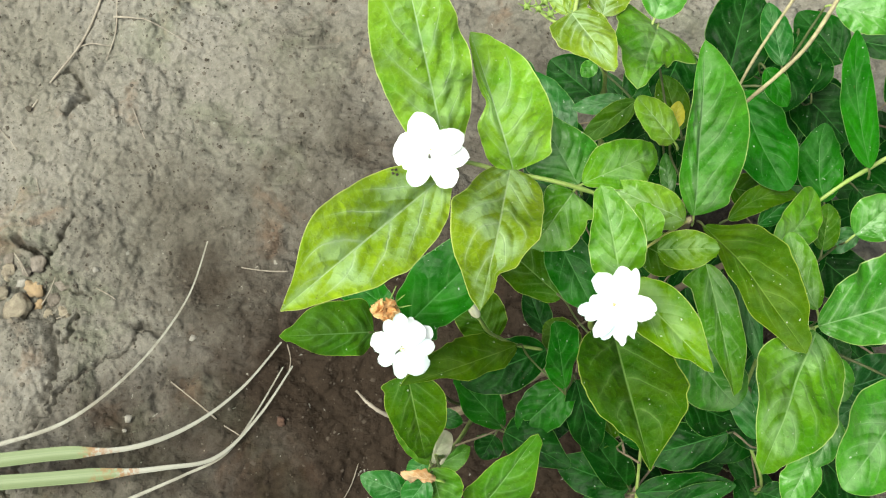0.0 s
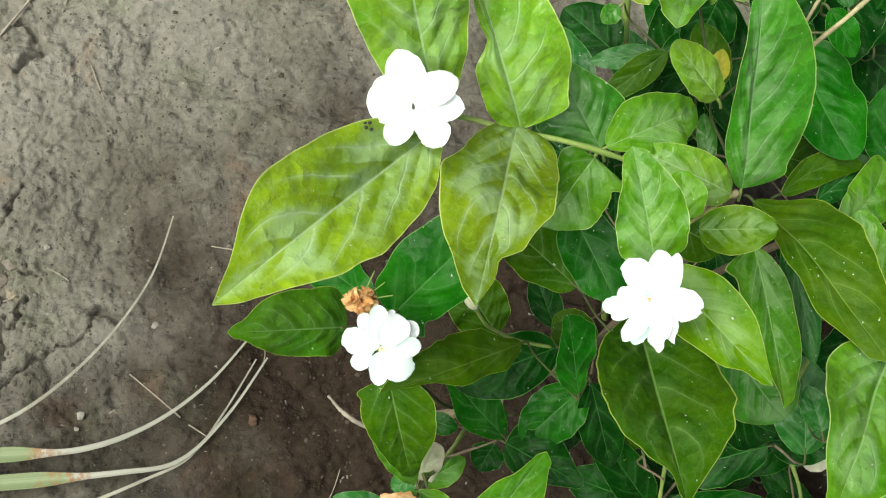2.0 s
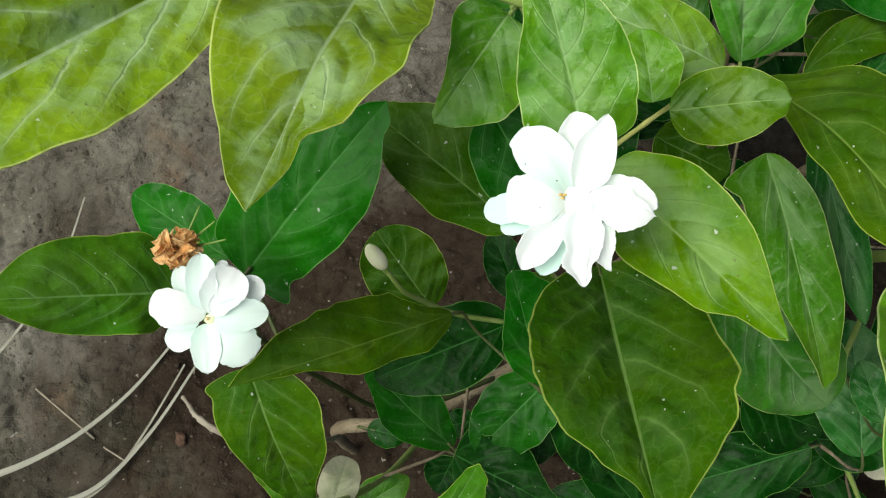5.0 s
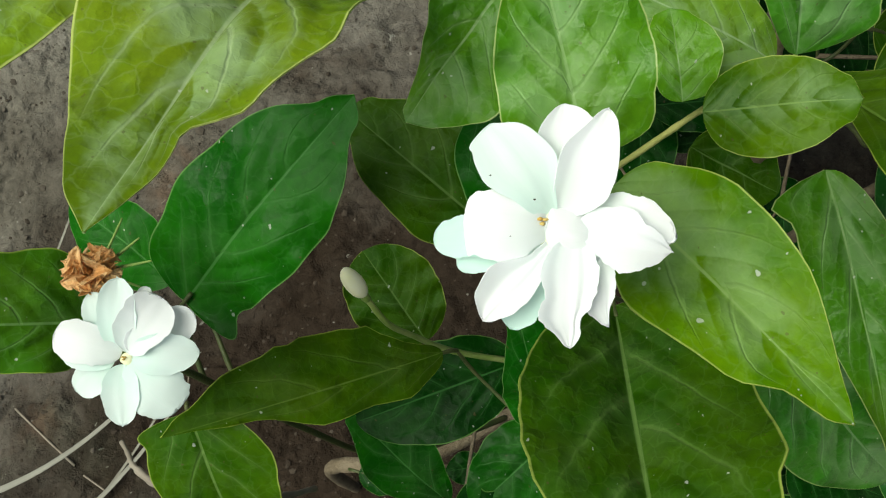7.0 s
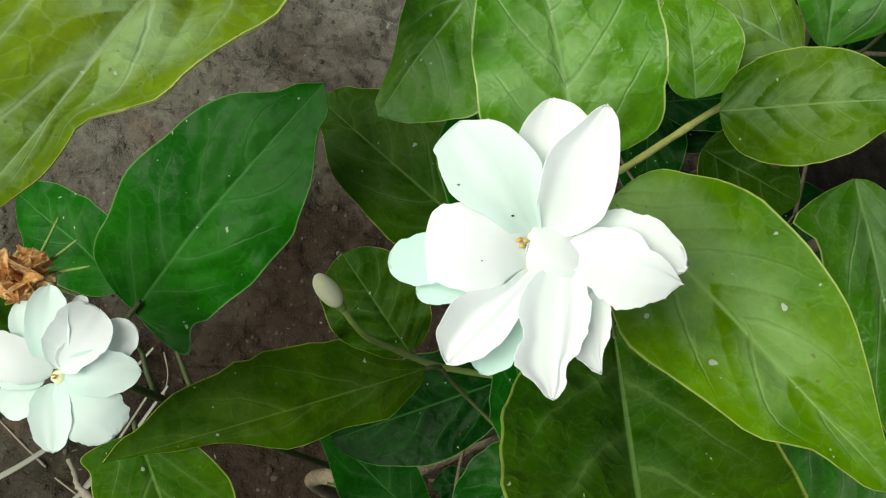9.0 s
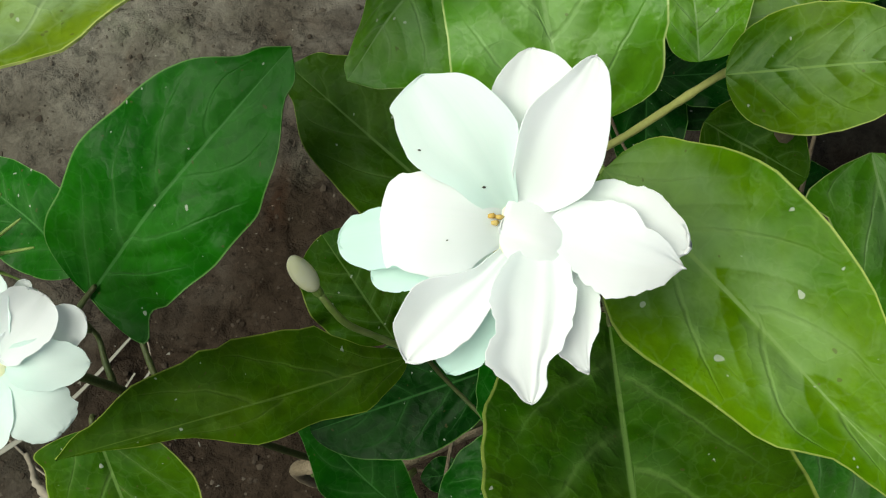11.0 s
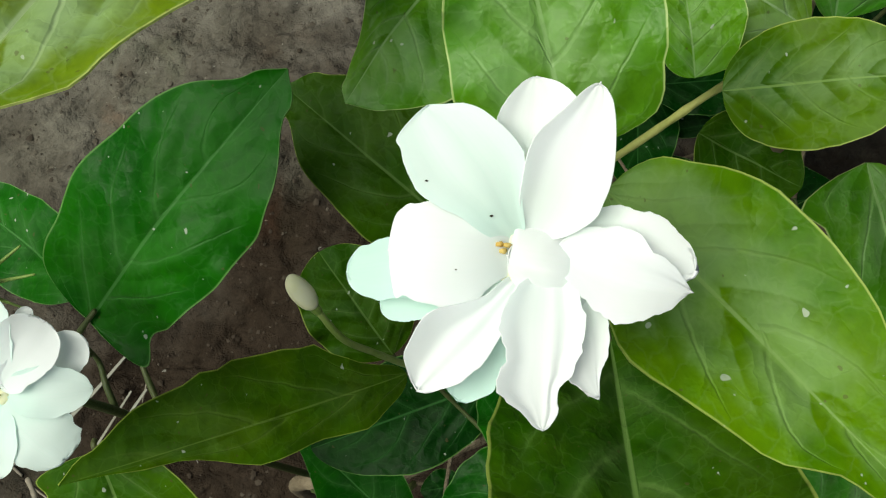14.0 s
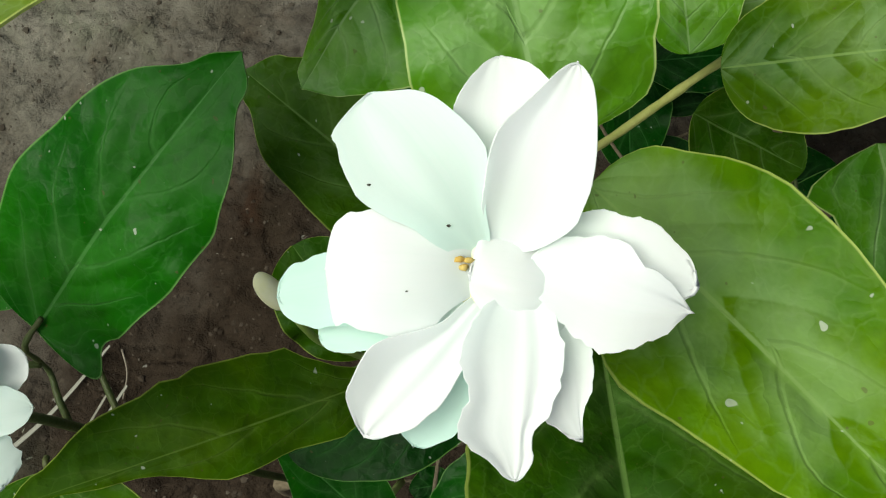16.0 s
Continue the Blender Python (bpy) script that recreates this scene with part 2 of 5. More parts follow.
def petal_material(name, tip, root):
    """White petal flushed with green towards its root, faintly streaked lengthwise."""
    m, t, p = material(name)
    uv = t.nodes.new("ShaderNodeSeparateXYZ")
    t.links.new(t.nodes.new("ShaderNodeTexCoord").outputs["UV"], uv.inputs[0])
    flush = ramp(t, math_node(t, "ADD", uv.outputs[0], math_node(t, "MULTIPLY_ADD", noise_tex(t, 110, 3.0), 0.5, -0.25)), 0.62, 0.05)
    streak = t.nodes.new("ShaderNodeTexNoise")
    streak.noise_dimensions = "1D"
    streak.inputs["Scale"].default_value = 24
    t.links.new(uv.outputs[1], streak.inputs["W"])
    col = blend(t, math_node(t, "MULTIPLY", flush, 0.45), tip, root)
    col = blend(t, math_node(t, "MULTIPLY", ramp(t, streak.outputs["Fac"], 0.45, 0.75), 0.12), col, root)
    t.links.new(col, p.inputs["Base Color"])
    p.inputs["Roughness"].default_value, p.inputs["Specular IOR Level"].default_value = 0.55, 0.25
    bump = node(t, "Bump", Strength=0.12, Distance=0.0005)
    rib = t.nodes.new("ShaderNodeTexNoise")
    rib.noise_dimensions = "1D"
    rib.inputs["Scale"].default_value = 5
    t.links.new(uv.outputs[1], rib.inputs["W"])
    t.links.new(math_node(t, "ADD", math_node(t, "MULTIPLY", noise_tex(t, 500, 4.0), 0.45), math_node(t, "MULTIPLY", rib.outputs["Fac"], 0.35)), bump.inputs["Height"])
    t.links.new(bump.outputs[0], p.inputs["Normal"])
    glow = t.nodes.new("ShaderNodeBsdfTranslucent")
    t.links.new(col, glow.inputs["Color"])
    mix = t.nodes.new("ShaderNodeMixShader")
    mix.inputs[0].default_value = 0.45
    t.links.new(p.outputs[0], mix.inputs[1])
    t.links.new(glow.outputs[0], mix.inputs[2])
    t.links.new(mix.outputs[0], t.nodes["Material Output"].inputs["Surface"])
    return m


PETAL = petal_material("petal_white", (0.955, 0.967, 0.99), (0.88, 0.955, 0.93))
PETAL_COOL = petal_material("petal_greenish_white", (0.88, 0.965, 0.955), (0.76, 0.94, 0.88))
# back petals of the large flower: mint white with shade put into the colour
PETAL_MINT_SHADE = petal_material("petal_mint_shaded", (0.74, 0.92, 0.88), (0.66, 0.90, 0.82))
BUD = plain_material("bud_cream", (0.94, 0.94, 0.58), (0.97, 0.97, 0.74), 120, 0.5, 0.1, 0.3, 0.0006, 0.22)
STAMEN = plain_material("stamen_ochre", (0.52, 0.33, 0.07), (0.62, 0.48, 0.16), 400, 0.6)
CALYX = plain_material("calyx_green", (0.16, 0.26, 0.05), (0.24, 0.34, 0.08), 300, 0.5)
GREEN_STEM = plain_material("stem_green", (0.21, 0.32, 0.06), (0.30, 0.37, 0.12), 200, 0.5)
PALE_STEM = plain_material("stem_pale_green", (0.46, 0.46, 0.15), (0.36, 0.38, 0.10), 200, 0.5)
DARK_STEM = plain_material("stem_dark_green", (0.05, 0.075, 0.02), (0.08, 0.09, 0.03), 200, 0.5)
TAN_STEM = plain_material("stem_tan", (0.38, 0.34, 0.19), (0.23, 0.20, 0.11), 140, 0.65, 0.5)
FRASS = plain_material("frass_black", (0.02, 0.016, 0.012), (0.035, 0.028, 0.02), 400, 0.7)
BARK = plain_material("bark_grey_brown", (0.14, 0.11, 0.07), (0.21, 0.17, 0.115), 90, 0.85, 0.8, 0.3, 0.002)
WITHERED = plain_material("petal_withered", (0.78, 0.38, 0.12), (0.94, 0.68, 0.36), 160, 0.8, 0.7, 0.2, 0.002, 0.25)
STRAW = plain_material("straw_grey", (0.30, 0.265, 0.215), (0.19, 0.16, 0.125), 60, 0.75, 0.4)
GRASS_TIP = plain_material("grass_bleached", (0.28, 0.275, 0.23), (0.19, 0.175, 0.14), 60, 0.65, 0.4)


def blade_material():
    """Green at the foot, a rusty stretch, bleached towards the tip, with lengthwise streaks."""
    m, t, p = material("grass_blade")
    uv = t.nodes.new("ShaderNodeSeparateXYZ")
    t.links.new(t.nodes.new("ShaderNodeTexCoord").outputs["UV"], uv.inputs[0])
    u = math_node(t, "ADD", uv.outputs[0], math_node(t, "MULTIPLY_ADD", noise_tex(t, 70, 4.0, 0.6), 0.16, -0.08))
    streak = t.nodes.new("ShaderNodeTexNoise")
    streak.noise_dimensions = "1D"
    streak.inputs["Scale"].default_value = 14
    t.links.new(uv.outputs[1], streak.inputs["W"])
    green = blend(t, streak.outputs["Fac"], (0.085, 0.125, 0.045), (0.19, 0.225, 0.115))
    pale = blend(t, noise_tex(t, 60, 4.0, 0.6), (0.31, 0.31, 0.265), (0.20, 0.19, 0.155))
    col = blend(t, ramp(t, u, 0.40, 0.43), green, pale)
    rust = math_node(t, "MULTIPLY", math_node(t, "MULTIPLY", ramp(t, u, 0.37, 0.41), ramp(t, u, 0.47, 0.43)), ramp(t, noise_tex(t, 240, 3.0, 0.6), 0.42, 0.56))
    col = blend(t, math_node(t, "MULTIPLY", rust, 0.8), col, (0.20, 0.09, 0.03))
    t.links.new(col, p.inputs["Base Color"])
    p.inputs["Roughness"].default_value = 0.6
    return m


GRASS_BLADE = blade_material()
STONE = plain_material("pebble_stone", (0.19, 0.165, 0.14), (0.13, 0.11, 0.09), 60, 0.9, 0.7, 0.3, 0.003)
CLAY = plain_material("pebble_clay", (0.31, 0.27, 0.20), (0.22, 0.185, 0.14), 130, 0.95, 0.8, 0.2, 0.003)
OCHRE = plain_material("pebble_ochre", (0.30, 0.215, 0.125), (0.24, 0.175, 0.11), 90, 0.9, 0.5, 0.2, 0.002)
RED_CLOD = plain_material("clod_red", (0.115, 0.065, 0.045), (0.075, 0.045, 0.032), 130, 0.95, 0.8, 0.2, 0.003)
CHALK = plain_material("pebble_chalk", (0.27, 0.255, 0.225), (0.19, 0.175, 0.15), 80, 0.9, 0.6, 0.3, 0.002)


def damp_and_shade(t):
    """How dark the earth is, from moisture and painted-in shade: most round the foot of the shrub, with an uneven
    border.
    """
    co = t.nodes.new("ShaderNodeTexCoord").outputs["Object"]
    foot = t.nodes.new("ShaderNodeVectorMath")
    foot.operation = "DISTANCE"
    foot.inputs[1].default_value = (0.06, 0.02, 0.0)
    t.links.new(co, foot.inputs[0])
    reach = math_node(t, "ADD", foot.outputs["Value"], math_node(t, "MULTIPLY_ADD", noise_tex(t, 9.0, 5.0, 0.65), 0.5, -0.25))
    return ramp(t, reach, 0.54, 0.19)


def soil_material():
    m, t, p = material("soil")
    big = noise_tex(t, 5.0, 4.0, 0.6)
    mid = noise_tex(t, 55.0, 7.0, 0.72)
    fine = noise_tex(t, 190.0, 5.0, 0.68)
    grit = noise_tex(t, 800.0, 3.0, 0.7)
    col = blend(t, ramp(t, big, 0.35, 0.65), (0.166, 0.155, 0.128), (0.226, 0.211, 0.184))
    damp_shade = damp_and_shade(t)
    # dark earth round the shrub: moisture plus its shade put into the colour
    col = blend(t, math_node(t, "MULTIPLY", damp_shade, 0.94), col, (0.0190, 0.0112, 0.0066))
    dark = blend(t, 1.0, col, (0.42, 0.40, 0.38), "MULTIPLY")
    pale = blend(t, 1.0, col, (1.55, 1.55, 1.55), "MULTIPLY")
    col = blend(t, math_node(t, "MULTIPLY", ramp(t, mid, 0.48, 0.72), 0.40), col, dark)
    col = blend(t, math_node(t, "MULTIPLY", ramp(t, mid, 0.46, 0.30), 0.35), col, pale)
    col = blend(t, math_node(t, "MULTIPLY", ramp(t, fine, 0.50, 0.66), 0.22), col, dark)
    col = blend(t, math_node(t, "MULTIPLY", ramp(t, fine, 0.46, 0.30), 0.25), col, pale)
    curl = noise_tex(t, 105.0, 3.0, 0.55, distortion=0.5)
    thin = ramp(t, math_node(t, "ABSOLUTE", math_node(t, "SUBTRACT", curl, 0.5)), 0.045, 0.0)
    crust = ramp(t, math_node(t, "ABSOLUTE", math_node(t, "SUBTRACT", curl, 0.58)), 0.05, 0.0)
    col = blend(t, math_node(t, "MULTIPLY", thin, 0.12), col, dark)
    col = blend(t, math_node(t, "MULTIPLY", crust, 0.22), col, pale)
    col = blend(t, math_node(t, "MULTIPLY", ramp(t, grit, 0.55, 0.68), 0.18), col, dark)
    col = blend(t, math_node(t, "MULTIPLY", ramp(t, grit, 0.45, 0.34), 0.2), col, pale)
    holes = ramp(t, noise_tex(t, 130.0, 1.0, 0.5), 0.755, 0.785)
    col = blend(t, math_node(t, "MULTIPLY", holes, 0.45), col, (0.02, 0.016, 0.012))
    chips = ramp(t, noise_tex(t, 210.0, 1.0, 0.5, distortion=0.6), 0.76, 0.78)
    col = blend(t, math_node(t, "MULTIPLY", chips, 0.5), col, (0.34, 0.33, 0.29))
    rusty = ramp(t, noise_tex(t, 12.0, 5.0, 0.6, distortion=0.6), 0.56, 0.70)
    col = blend(t, math_node(t, "MULTIPLY", rusty, 0.75), col, blend(t, 1.0, col, (1.0, 0.75, 0.62), "MULTIPLY"))
    algae = ramp(t, noise_tex(t, 7.0, 5.0, 0.65, distortion=0.4), 0.52, 0.64)
    col = blend(t, math_node(t, "MULTIPLY", algae, 0.42), col, blend(t, 1.0, col, (0.74, 0.86, 0.66), "MULTIPLY"))
    t.links.new(col, p.inputs["Base Color"])
    p.inputs["Roughness"].default_value, p.inputs["Specular IOR Level"].default_value = 0.95, 0.05
    clod = node(t, "TexVoronoi", Scale=150.0, Randomness=1.0)
    clod.feature = "SMOOTH_F1"
    t.links.new(t.nodes.new("ShaderNodeTexCoord").outputs["Object"], clod.inputs["Vector"])
    h = math_node(t, "ADD", math_node(t, "MULTIPLY_ADD", clod.outputs["Distance"], -0.9, fine), math_node(t, "MULTIPLY", grit, 0.35))
    h = math_node(t, "ADD", h, math_node(t, "MULTIPLY", mid, 0.9))
    h = math_node(t, "ADD", h, math_node(t, "MULTIPLY_ADD", thin, -0.12, math_node(t, "MULTIPLY", holes, -0.8)))
    bump = node(t, "Bump", Strength=0.7, Distance=0.0042)
    t.links.new(h, bump.inputs["Height"])
    t.links.new(bump.outputs[0], p.inputs["Normal"])
    return m


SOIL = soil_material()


def crumb_material():
    """Loose crumbs, each with a tone of its own."""
    m, t, p = material("soil_crumb")
    isl = t.nodes.new("ShaderNodeNewGeometry").outputs["Random Per Island"]
    tone = blend(t, isl, (0.034, 0.028, 0.022), (0.165, 0.150, 0.125))
    tone = blend(t, ramp(t, isl, 0.93, 0.97), tone, (0.26, 0.245, 0.21))
    tone = blend(t, math_node(t, "MULTIPLY", noise_tex(t, 900, 3.0), 0.5), tone, (0.11, 0.095, 0.075))
    # crumbs near the shrub take the same moisture and painted shade
    tone = blend(t, math_node(t, "MULTIPLY", damp_and_shade(t), 0.8), tone, blend(t, isl, (0.014, 0.009, 0.006), (0.040, 0.028, 0.020)))
    t.links.new(tone, p.inputs["Base Color"])
    p.inputs["Roughness"].default_value, p.inputs["Specular IOR Level"].default_value = 0.95, 0.05
    return m


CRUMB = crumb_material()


# ---- builders ----
def mesh_of(name, verts, faces, mat, uvs=None, smooth=True):
    me = bpy.data.meshes.new(name)
    me.from_pydata([tuple(map(float, v)) for v in verts], [], [tuple(map(int, f)) for f in faces])
    me.materials.append(mat)
    if uvs is not None:
        layer = me.uv_layers.new(name="UVMap")
        idx = np.empty(len(me.loops), dtype=np.int32)
        me.loops.foreach_get("vertex_index", idx)
        layer.data.foreach_set("uv", np.asarray(uvs, dtype=np.float32)[idx].ravel())
    if smooth:
        me.polygons.foreach_set("use_smooth", [True] * len(me.polygons))
    me.update()
    return me


def add_uv(me, name, values):
    layer = me.uv_layers.new(name=name)
    idx = np.empty(len(me.loops), dtype=np.int32)
    me.loops.foreach_get("vertex_index", idx)
    layer.data.foreach_set("uv", np.asarray(values, dtype=np.float32)[idx].ravel())


def whole(ob):
    """Where ob stands, following its parents."""
    m = ob.matrix_basis.copy()
    while ob.parent:
        m = ob.parent.matrix_basis @ ob.matrix_parent_inverse @ m
        ob = ob.parent
    return m


def part(name, me, parent, m=None, label=""):
    """One mesh object under a thing or a part, at the pose m of the world."""
    ob = new(name, me)
    if parent is not None:
        ob.parent = parent
        ob.matrix_basis = whole(parent).inverted() @ (m if m is not None else Matrix())
    elif m is not None:
        ob.matrix_basis = m
    if label:
        tagged(ob, label)
    return ob


def thing(name, at, label, category, group="", kind=""):
    ob = new(name)
    ob.empty_display_size = 0.01
    ob.matrix_basis = Matrix.Translation(at)
    return tagged(ob, label, category, group, kind)


def sheet(top, thick):
    """A grid of points (rows, columns, 3) as a thin solid: top, underside and rim. Returns vertices and faces."""
    r, c, _ = top.shape
    du = np.gradient(top, axis=0)
    dv = np.gradient(top, axis=1)
    nrm = np.cross(du, dv)
    nrm /= np.maximum(np.linalg.norm(nrm, axis=2, keepdims=True), 1e-12)
    nrm *= np.sign(nrm[..., 2:3].mean() + 1e-9)
    low = top - nrm * thick
    flat, under = top.reshape(-1, 3), low.reshape(-1, 3)
    at = np.arange(r * c).reshape(r, c)
    q = np.stack([at[:-1, :-1], at[1:, :-1], at[1:, 1:], at[:-1, 1:]], -1).reshape(-1, 4)
    ring = np.concatenate([at[0, :], at[1:, -1], at[-1, -2::-1], at[-2:0:-1, 0]])
    n, k = r * c, len(ring)
    e = np.arange(k)
    e1 = np.roll(e, -1)
    rim = np.stack([2 * n + e, 2 * n + e1, 2 * n + k + e1, 2 * n + k + e], -1)
    verts = np.concatenate([flat, under, flat[ring], under[ring]])
    faces = np.concatenate([q[:, ::-1], q + n, rim])
    return verts, faces, ring


def frame_between(base, tip, toward, roll=0.0):
    """A pose with x from base to tip and z as near to toward as that allows, rolled about x."""
    b, t = Vector(base), Vector(tip)
    x = (t - b).normalized()
    z = (Vector(toward) - x * x.dot(Vector(toward))).normalized()
    y = z.cross(x)
    m = Matrix((x, y, z)).transposed().to_4x4()
    return Matrix.Translation(b) @ m @ Matrix.Rotation(radians(roll), 4, "X"), (t - b).length


def wavy(s, rng, waves):
    """A smooth random line over s, about -1 to 1."""
    out = np.zeros_like(s)
    for k in range(1, waves + 1):
        out += rng.normal() / k ** 0.7 * np.sin(2 * np.pi * (k * s * 0.9 + rng.random()))
    return out / 1.6


UP = (0.03, -0.27, 0.96)
shrub = thing("jasmine_shrub", (0.12, 0.17, 0.0), "leafy jasmine shrub with double white flowers growing from bare soil", "shrub")


STATIONS = np.array((0.0, 0.04, 0.11, 0.19, 0.27, 0.36, 0.45, 0.54, 0.63, 0.72, 0.81, 0.90, 0.97, 1.0))


def margin(s, widths, point=0.35):
    """A leaf's half width along its rib from the widths at the stations, rounded off at both ends."""
    at = STATIONS if len(widths) == 12 else np.linspace(0, 1, len(widths) + 2)
    q = np.array(widths) / np.sqrt(at[1:-1] * (1 - at[1:-1]))
    q = np.concatenate([q[:1], q, q[-1:] * point])
    slope = np.gradient(q, at)
    i = np.clip(np.searchsorted(at, s) - 1, 0, len(at) - 2)
    gap = at[i + 1] - at[i]
    t = (s - at[i]) / gap
    q = (2 * t**3 - 3 * t**2 + 1) * q[i] + (t**3 - 2 * t**2 + t) * gap * slope[i] + (3 * t**2 - 2 * t**3) * q[i + 1] + (t**3 - t**2) * gap * slope[i + 1]
    return np.maximum(q, 0.01) * np.sqrt(np.maximum(s * (1 - s), 1e-5))


def leaf(kind, base, tip, width, seed=1, arch=0.03, fold=0.06, a=0.55, b=0.68, wav=0.035, bend=0.0, lop=0.0, petiole=True, edges=None):
    """An ovate leaf: a, b round off base and tip; edges: the half widths on both sides along the rib, in lengths."""
    rng = np.random.default_rng(seed)
    m, L = frame_between(base, tip, UP)
    big = width > 0.028
    nu, nv = (64, 33) if big else (30, 17)
    s = (1 - np.cos(np.linspace(0, np.pi, nu))) / 2 * 0.85 + np.linspace(0, 1, nu) * 0.15
    lin = np.linspace(-1, 1, nv)
    v = np.sign(lin) * np.abs(lin) ** 1.25
    peak = a / (a + b)
    prof = (s ** a * (1 - s) ** b) / (peak ** a * (1 - peak) ** b)
    prof = np.maximum(prof, 0.018)
    halves = {}
    for sd in (-1, 1):
        h = width / 2 * (1 + sd * lop) * prof * (1 + wav * wavy(s, rng, 6) + 0.22 * wav * wavy(s * 3.3, rng, 4))
        if edges:
            h = L * margin(s, edges[0 if sd < 0 else 1]) * (1 + 0.35 * wav * wavy(s * 3.3, rng, 4))
        halves[sd] = h
    if edges:
        prof = np.maximum((halves[-1] + halves[1]) / (halves[-1] + halves[1]).max(), 0.018)
    ripple = {sd: wavy(s, rng, 5) for sd in (-1, 1)}
    S, V = np.meshgrid(s, v, indexing="ij")
    H = np.where(V < 0, halves[-1][:, None], halves[1][:, None])
    R = np.where(V < 0, ripple[-1][:, None], ripple[1][:, None])
    A = np.abs(V)
    x = L * S
    hump = 4 * S * (1 - S)
    y = -V * H + bend * L * hump * -1
    more = np.random.default_rng(seed + 9000)
    count = 4.6 if big else 3.8
    start = np.where(V < 0, more.random(), more.random())
    warp = np.where(V < 0, wavy(S * 0.9, more, 3), wavy(S * 0.9, more, 3))
    phase = (S + 0.035 * warp - SWEEP * A ** 1.25) * count + start
    cells = more.uniform(0.25, 1.5, (2, 24))
    lumps_at = more.random((2, 24))
    cell = (np.floor(phase + 0.0).astype(int) + 6) % 24
    half = (V > 0).astype(int)
    pillow = np.sin(np.pi * (phase - np.floor(phase))) ** 0.6
    quilt = pillow * cells[half, cell] * (0.72 + 0.28 * np.sin(2 * np.pi * (2.2 * A + lumps_at[half, cell])))
    quilt *= np.minimum(A * 4, 1) * (1 - A ** 3) * np.clip((0.90 - S) * 3.3, 0, 1) * np.clip(S * 6, 0, 1) * np.minimum(prof, 1)[:, None]
    bumps = np.zeros_like(S)
    for _ in range(12):
        g, q = rng.uniform(0, 6.28), rng.uniform(1.5, 4.5)
        bumps += np.sin(2 * np.pi * (q * (math.cos(g) * S + math.sin(g) * V * 0.27) + rng.random())) / 3
    puckered = {"mature_shaded": 0.026, "deep": 0.036, "lime_lit": 0.048, "young": 0.044, "olive": 0.030, "golden": 0.030, "tawny": 0.044}.get(kind, 0.036)
    z = arch * L * hump + fold * A * H + puckered * width * quilt + 0.004 * width * bumps * np.minimum(A * 4, 1) * hump
    z -= 0.010 * width * np.exp(-(V / 0.07) ** 2) * np.minimum(prof, 1)[:, None]
    z += R * A ** 2 * width * (0.04 + wav * 1.0) * np.minimum(prof, 1)[:, None]
    z += 0.035 * width * wavy(S * 1.0, rng, 2)
    verts, faces, ring = sheet(np.stack([x, y, z], -1), 0.0003)
    uv = np.stack([S, (V + 1) / 2], -1).reshape(-1, 2)
    me = mesh_of("leaf", verts, faces, LEAF[kind], np.concatenate([uv, uv, uv[ring], uv[ring]]))
    pv = np.stack([phase + 0.5, A], -1).reshape(-1, 2)
    add_uv(me, "veins", np.concatenate([pv, pv, pv[ring], pv[ring]]))
    ob = part("leaf", me, shrub, m, LEAF_LABEL[kind])
    if petiole:
        d = (m.to_3x3() @ Vector((1, 0, 0)))
        root = Vector(base) - d * 0.005 + Vector((0, 0, -0.004))
        LEAF_FEET.append(root)
        tube("petiole", [root, Vector(base) - d * 0.0025 - Vector((0, 0, 0.0012)), Vector(base) + d * 0.004 - Vector((0, 0, 0.0006))], 0.0007, 0.0006, DARK_STEM if kind in ("mature_shaded", "deep", "teal", "fresh", "moss", "olive") else GREEN_STEM, ob)
    return ob


def tube_data(points, r0, r1, sides=8, knots=6, rough=0.06, seed=0, flat=1.0):
    """A tapered, slightly knobbly tube along a smooth line through the points."""
    rng = np.random.default_rng(seed)
    p = np.array([tuple(q) for q in points], float)
    n = len(p)
    path = []
    for i in range(n - 1):
        p0, p1, p2, p3 = p[max(i - 1, 0)], p[i], p[i + 1], p[min(i + 2, n - 1)]
        for k in range(knots):
            t = k / knots
            path.append(0.5 * (2 * p1 + (p2 - p0) * t + (2 * p0 - 5 * p1 + 4 * p2 - p3) * t * t + (3 * p1 - p0 - 3 * p2 + p3) * t ** 3))
    path.append(p[-1])
    path = np.array(path)
    tan = np.gradient(path, axis=0)
    tan /= np.linalg.norm(tan, axis=1, keepdims=True)
    verts, faces = [], []
    up = np.array((0.13, 0.31, 0.94))
    for i, (c, d) in enumerate(zip(path, tan)):
        a = np.cross(d, up)
        a /= np.linalg.norm(a)
        b = np.cross(a, d)
        r = (r0 + (r1 - r0) * i / (len(path) - 1)) * (1 + rough * rng.normal())
        for k in range(sides):
            g = 2 * math.pi * k / sides
            verts.append(c + r * (math.cos(g) * a + flat * math.sin(g) * b))
    for i in range(len(path) - 1):
        for k in range(sides):
            j = (k + 1) % sides
            faces.append((i * sides + k, i * sides + j, (i + 1) * sides + j, (i + 1) * sides + k))
    verts += [path[0], path[-1]]
    e = len(path) - 1
    for k in range(sides):
        j = (k + 1) % sides
        faces += [(len(verts) - 2, j, k, k)[:3], (len(verts) - 1, e * sides + k, e * sides + j)]
    return verts, faces


STEM_PATHS, LEAF_FEET = [], []


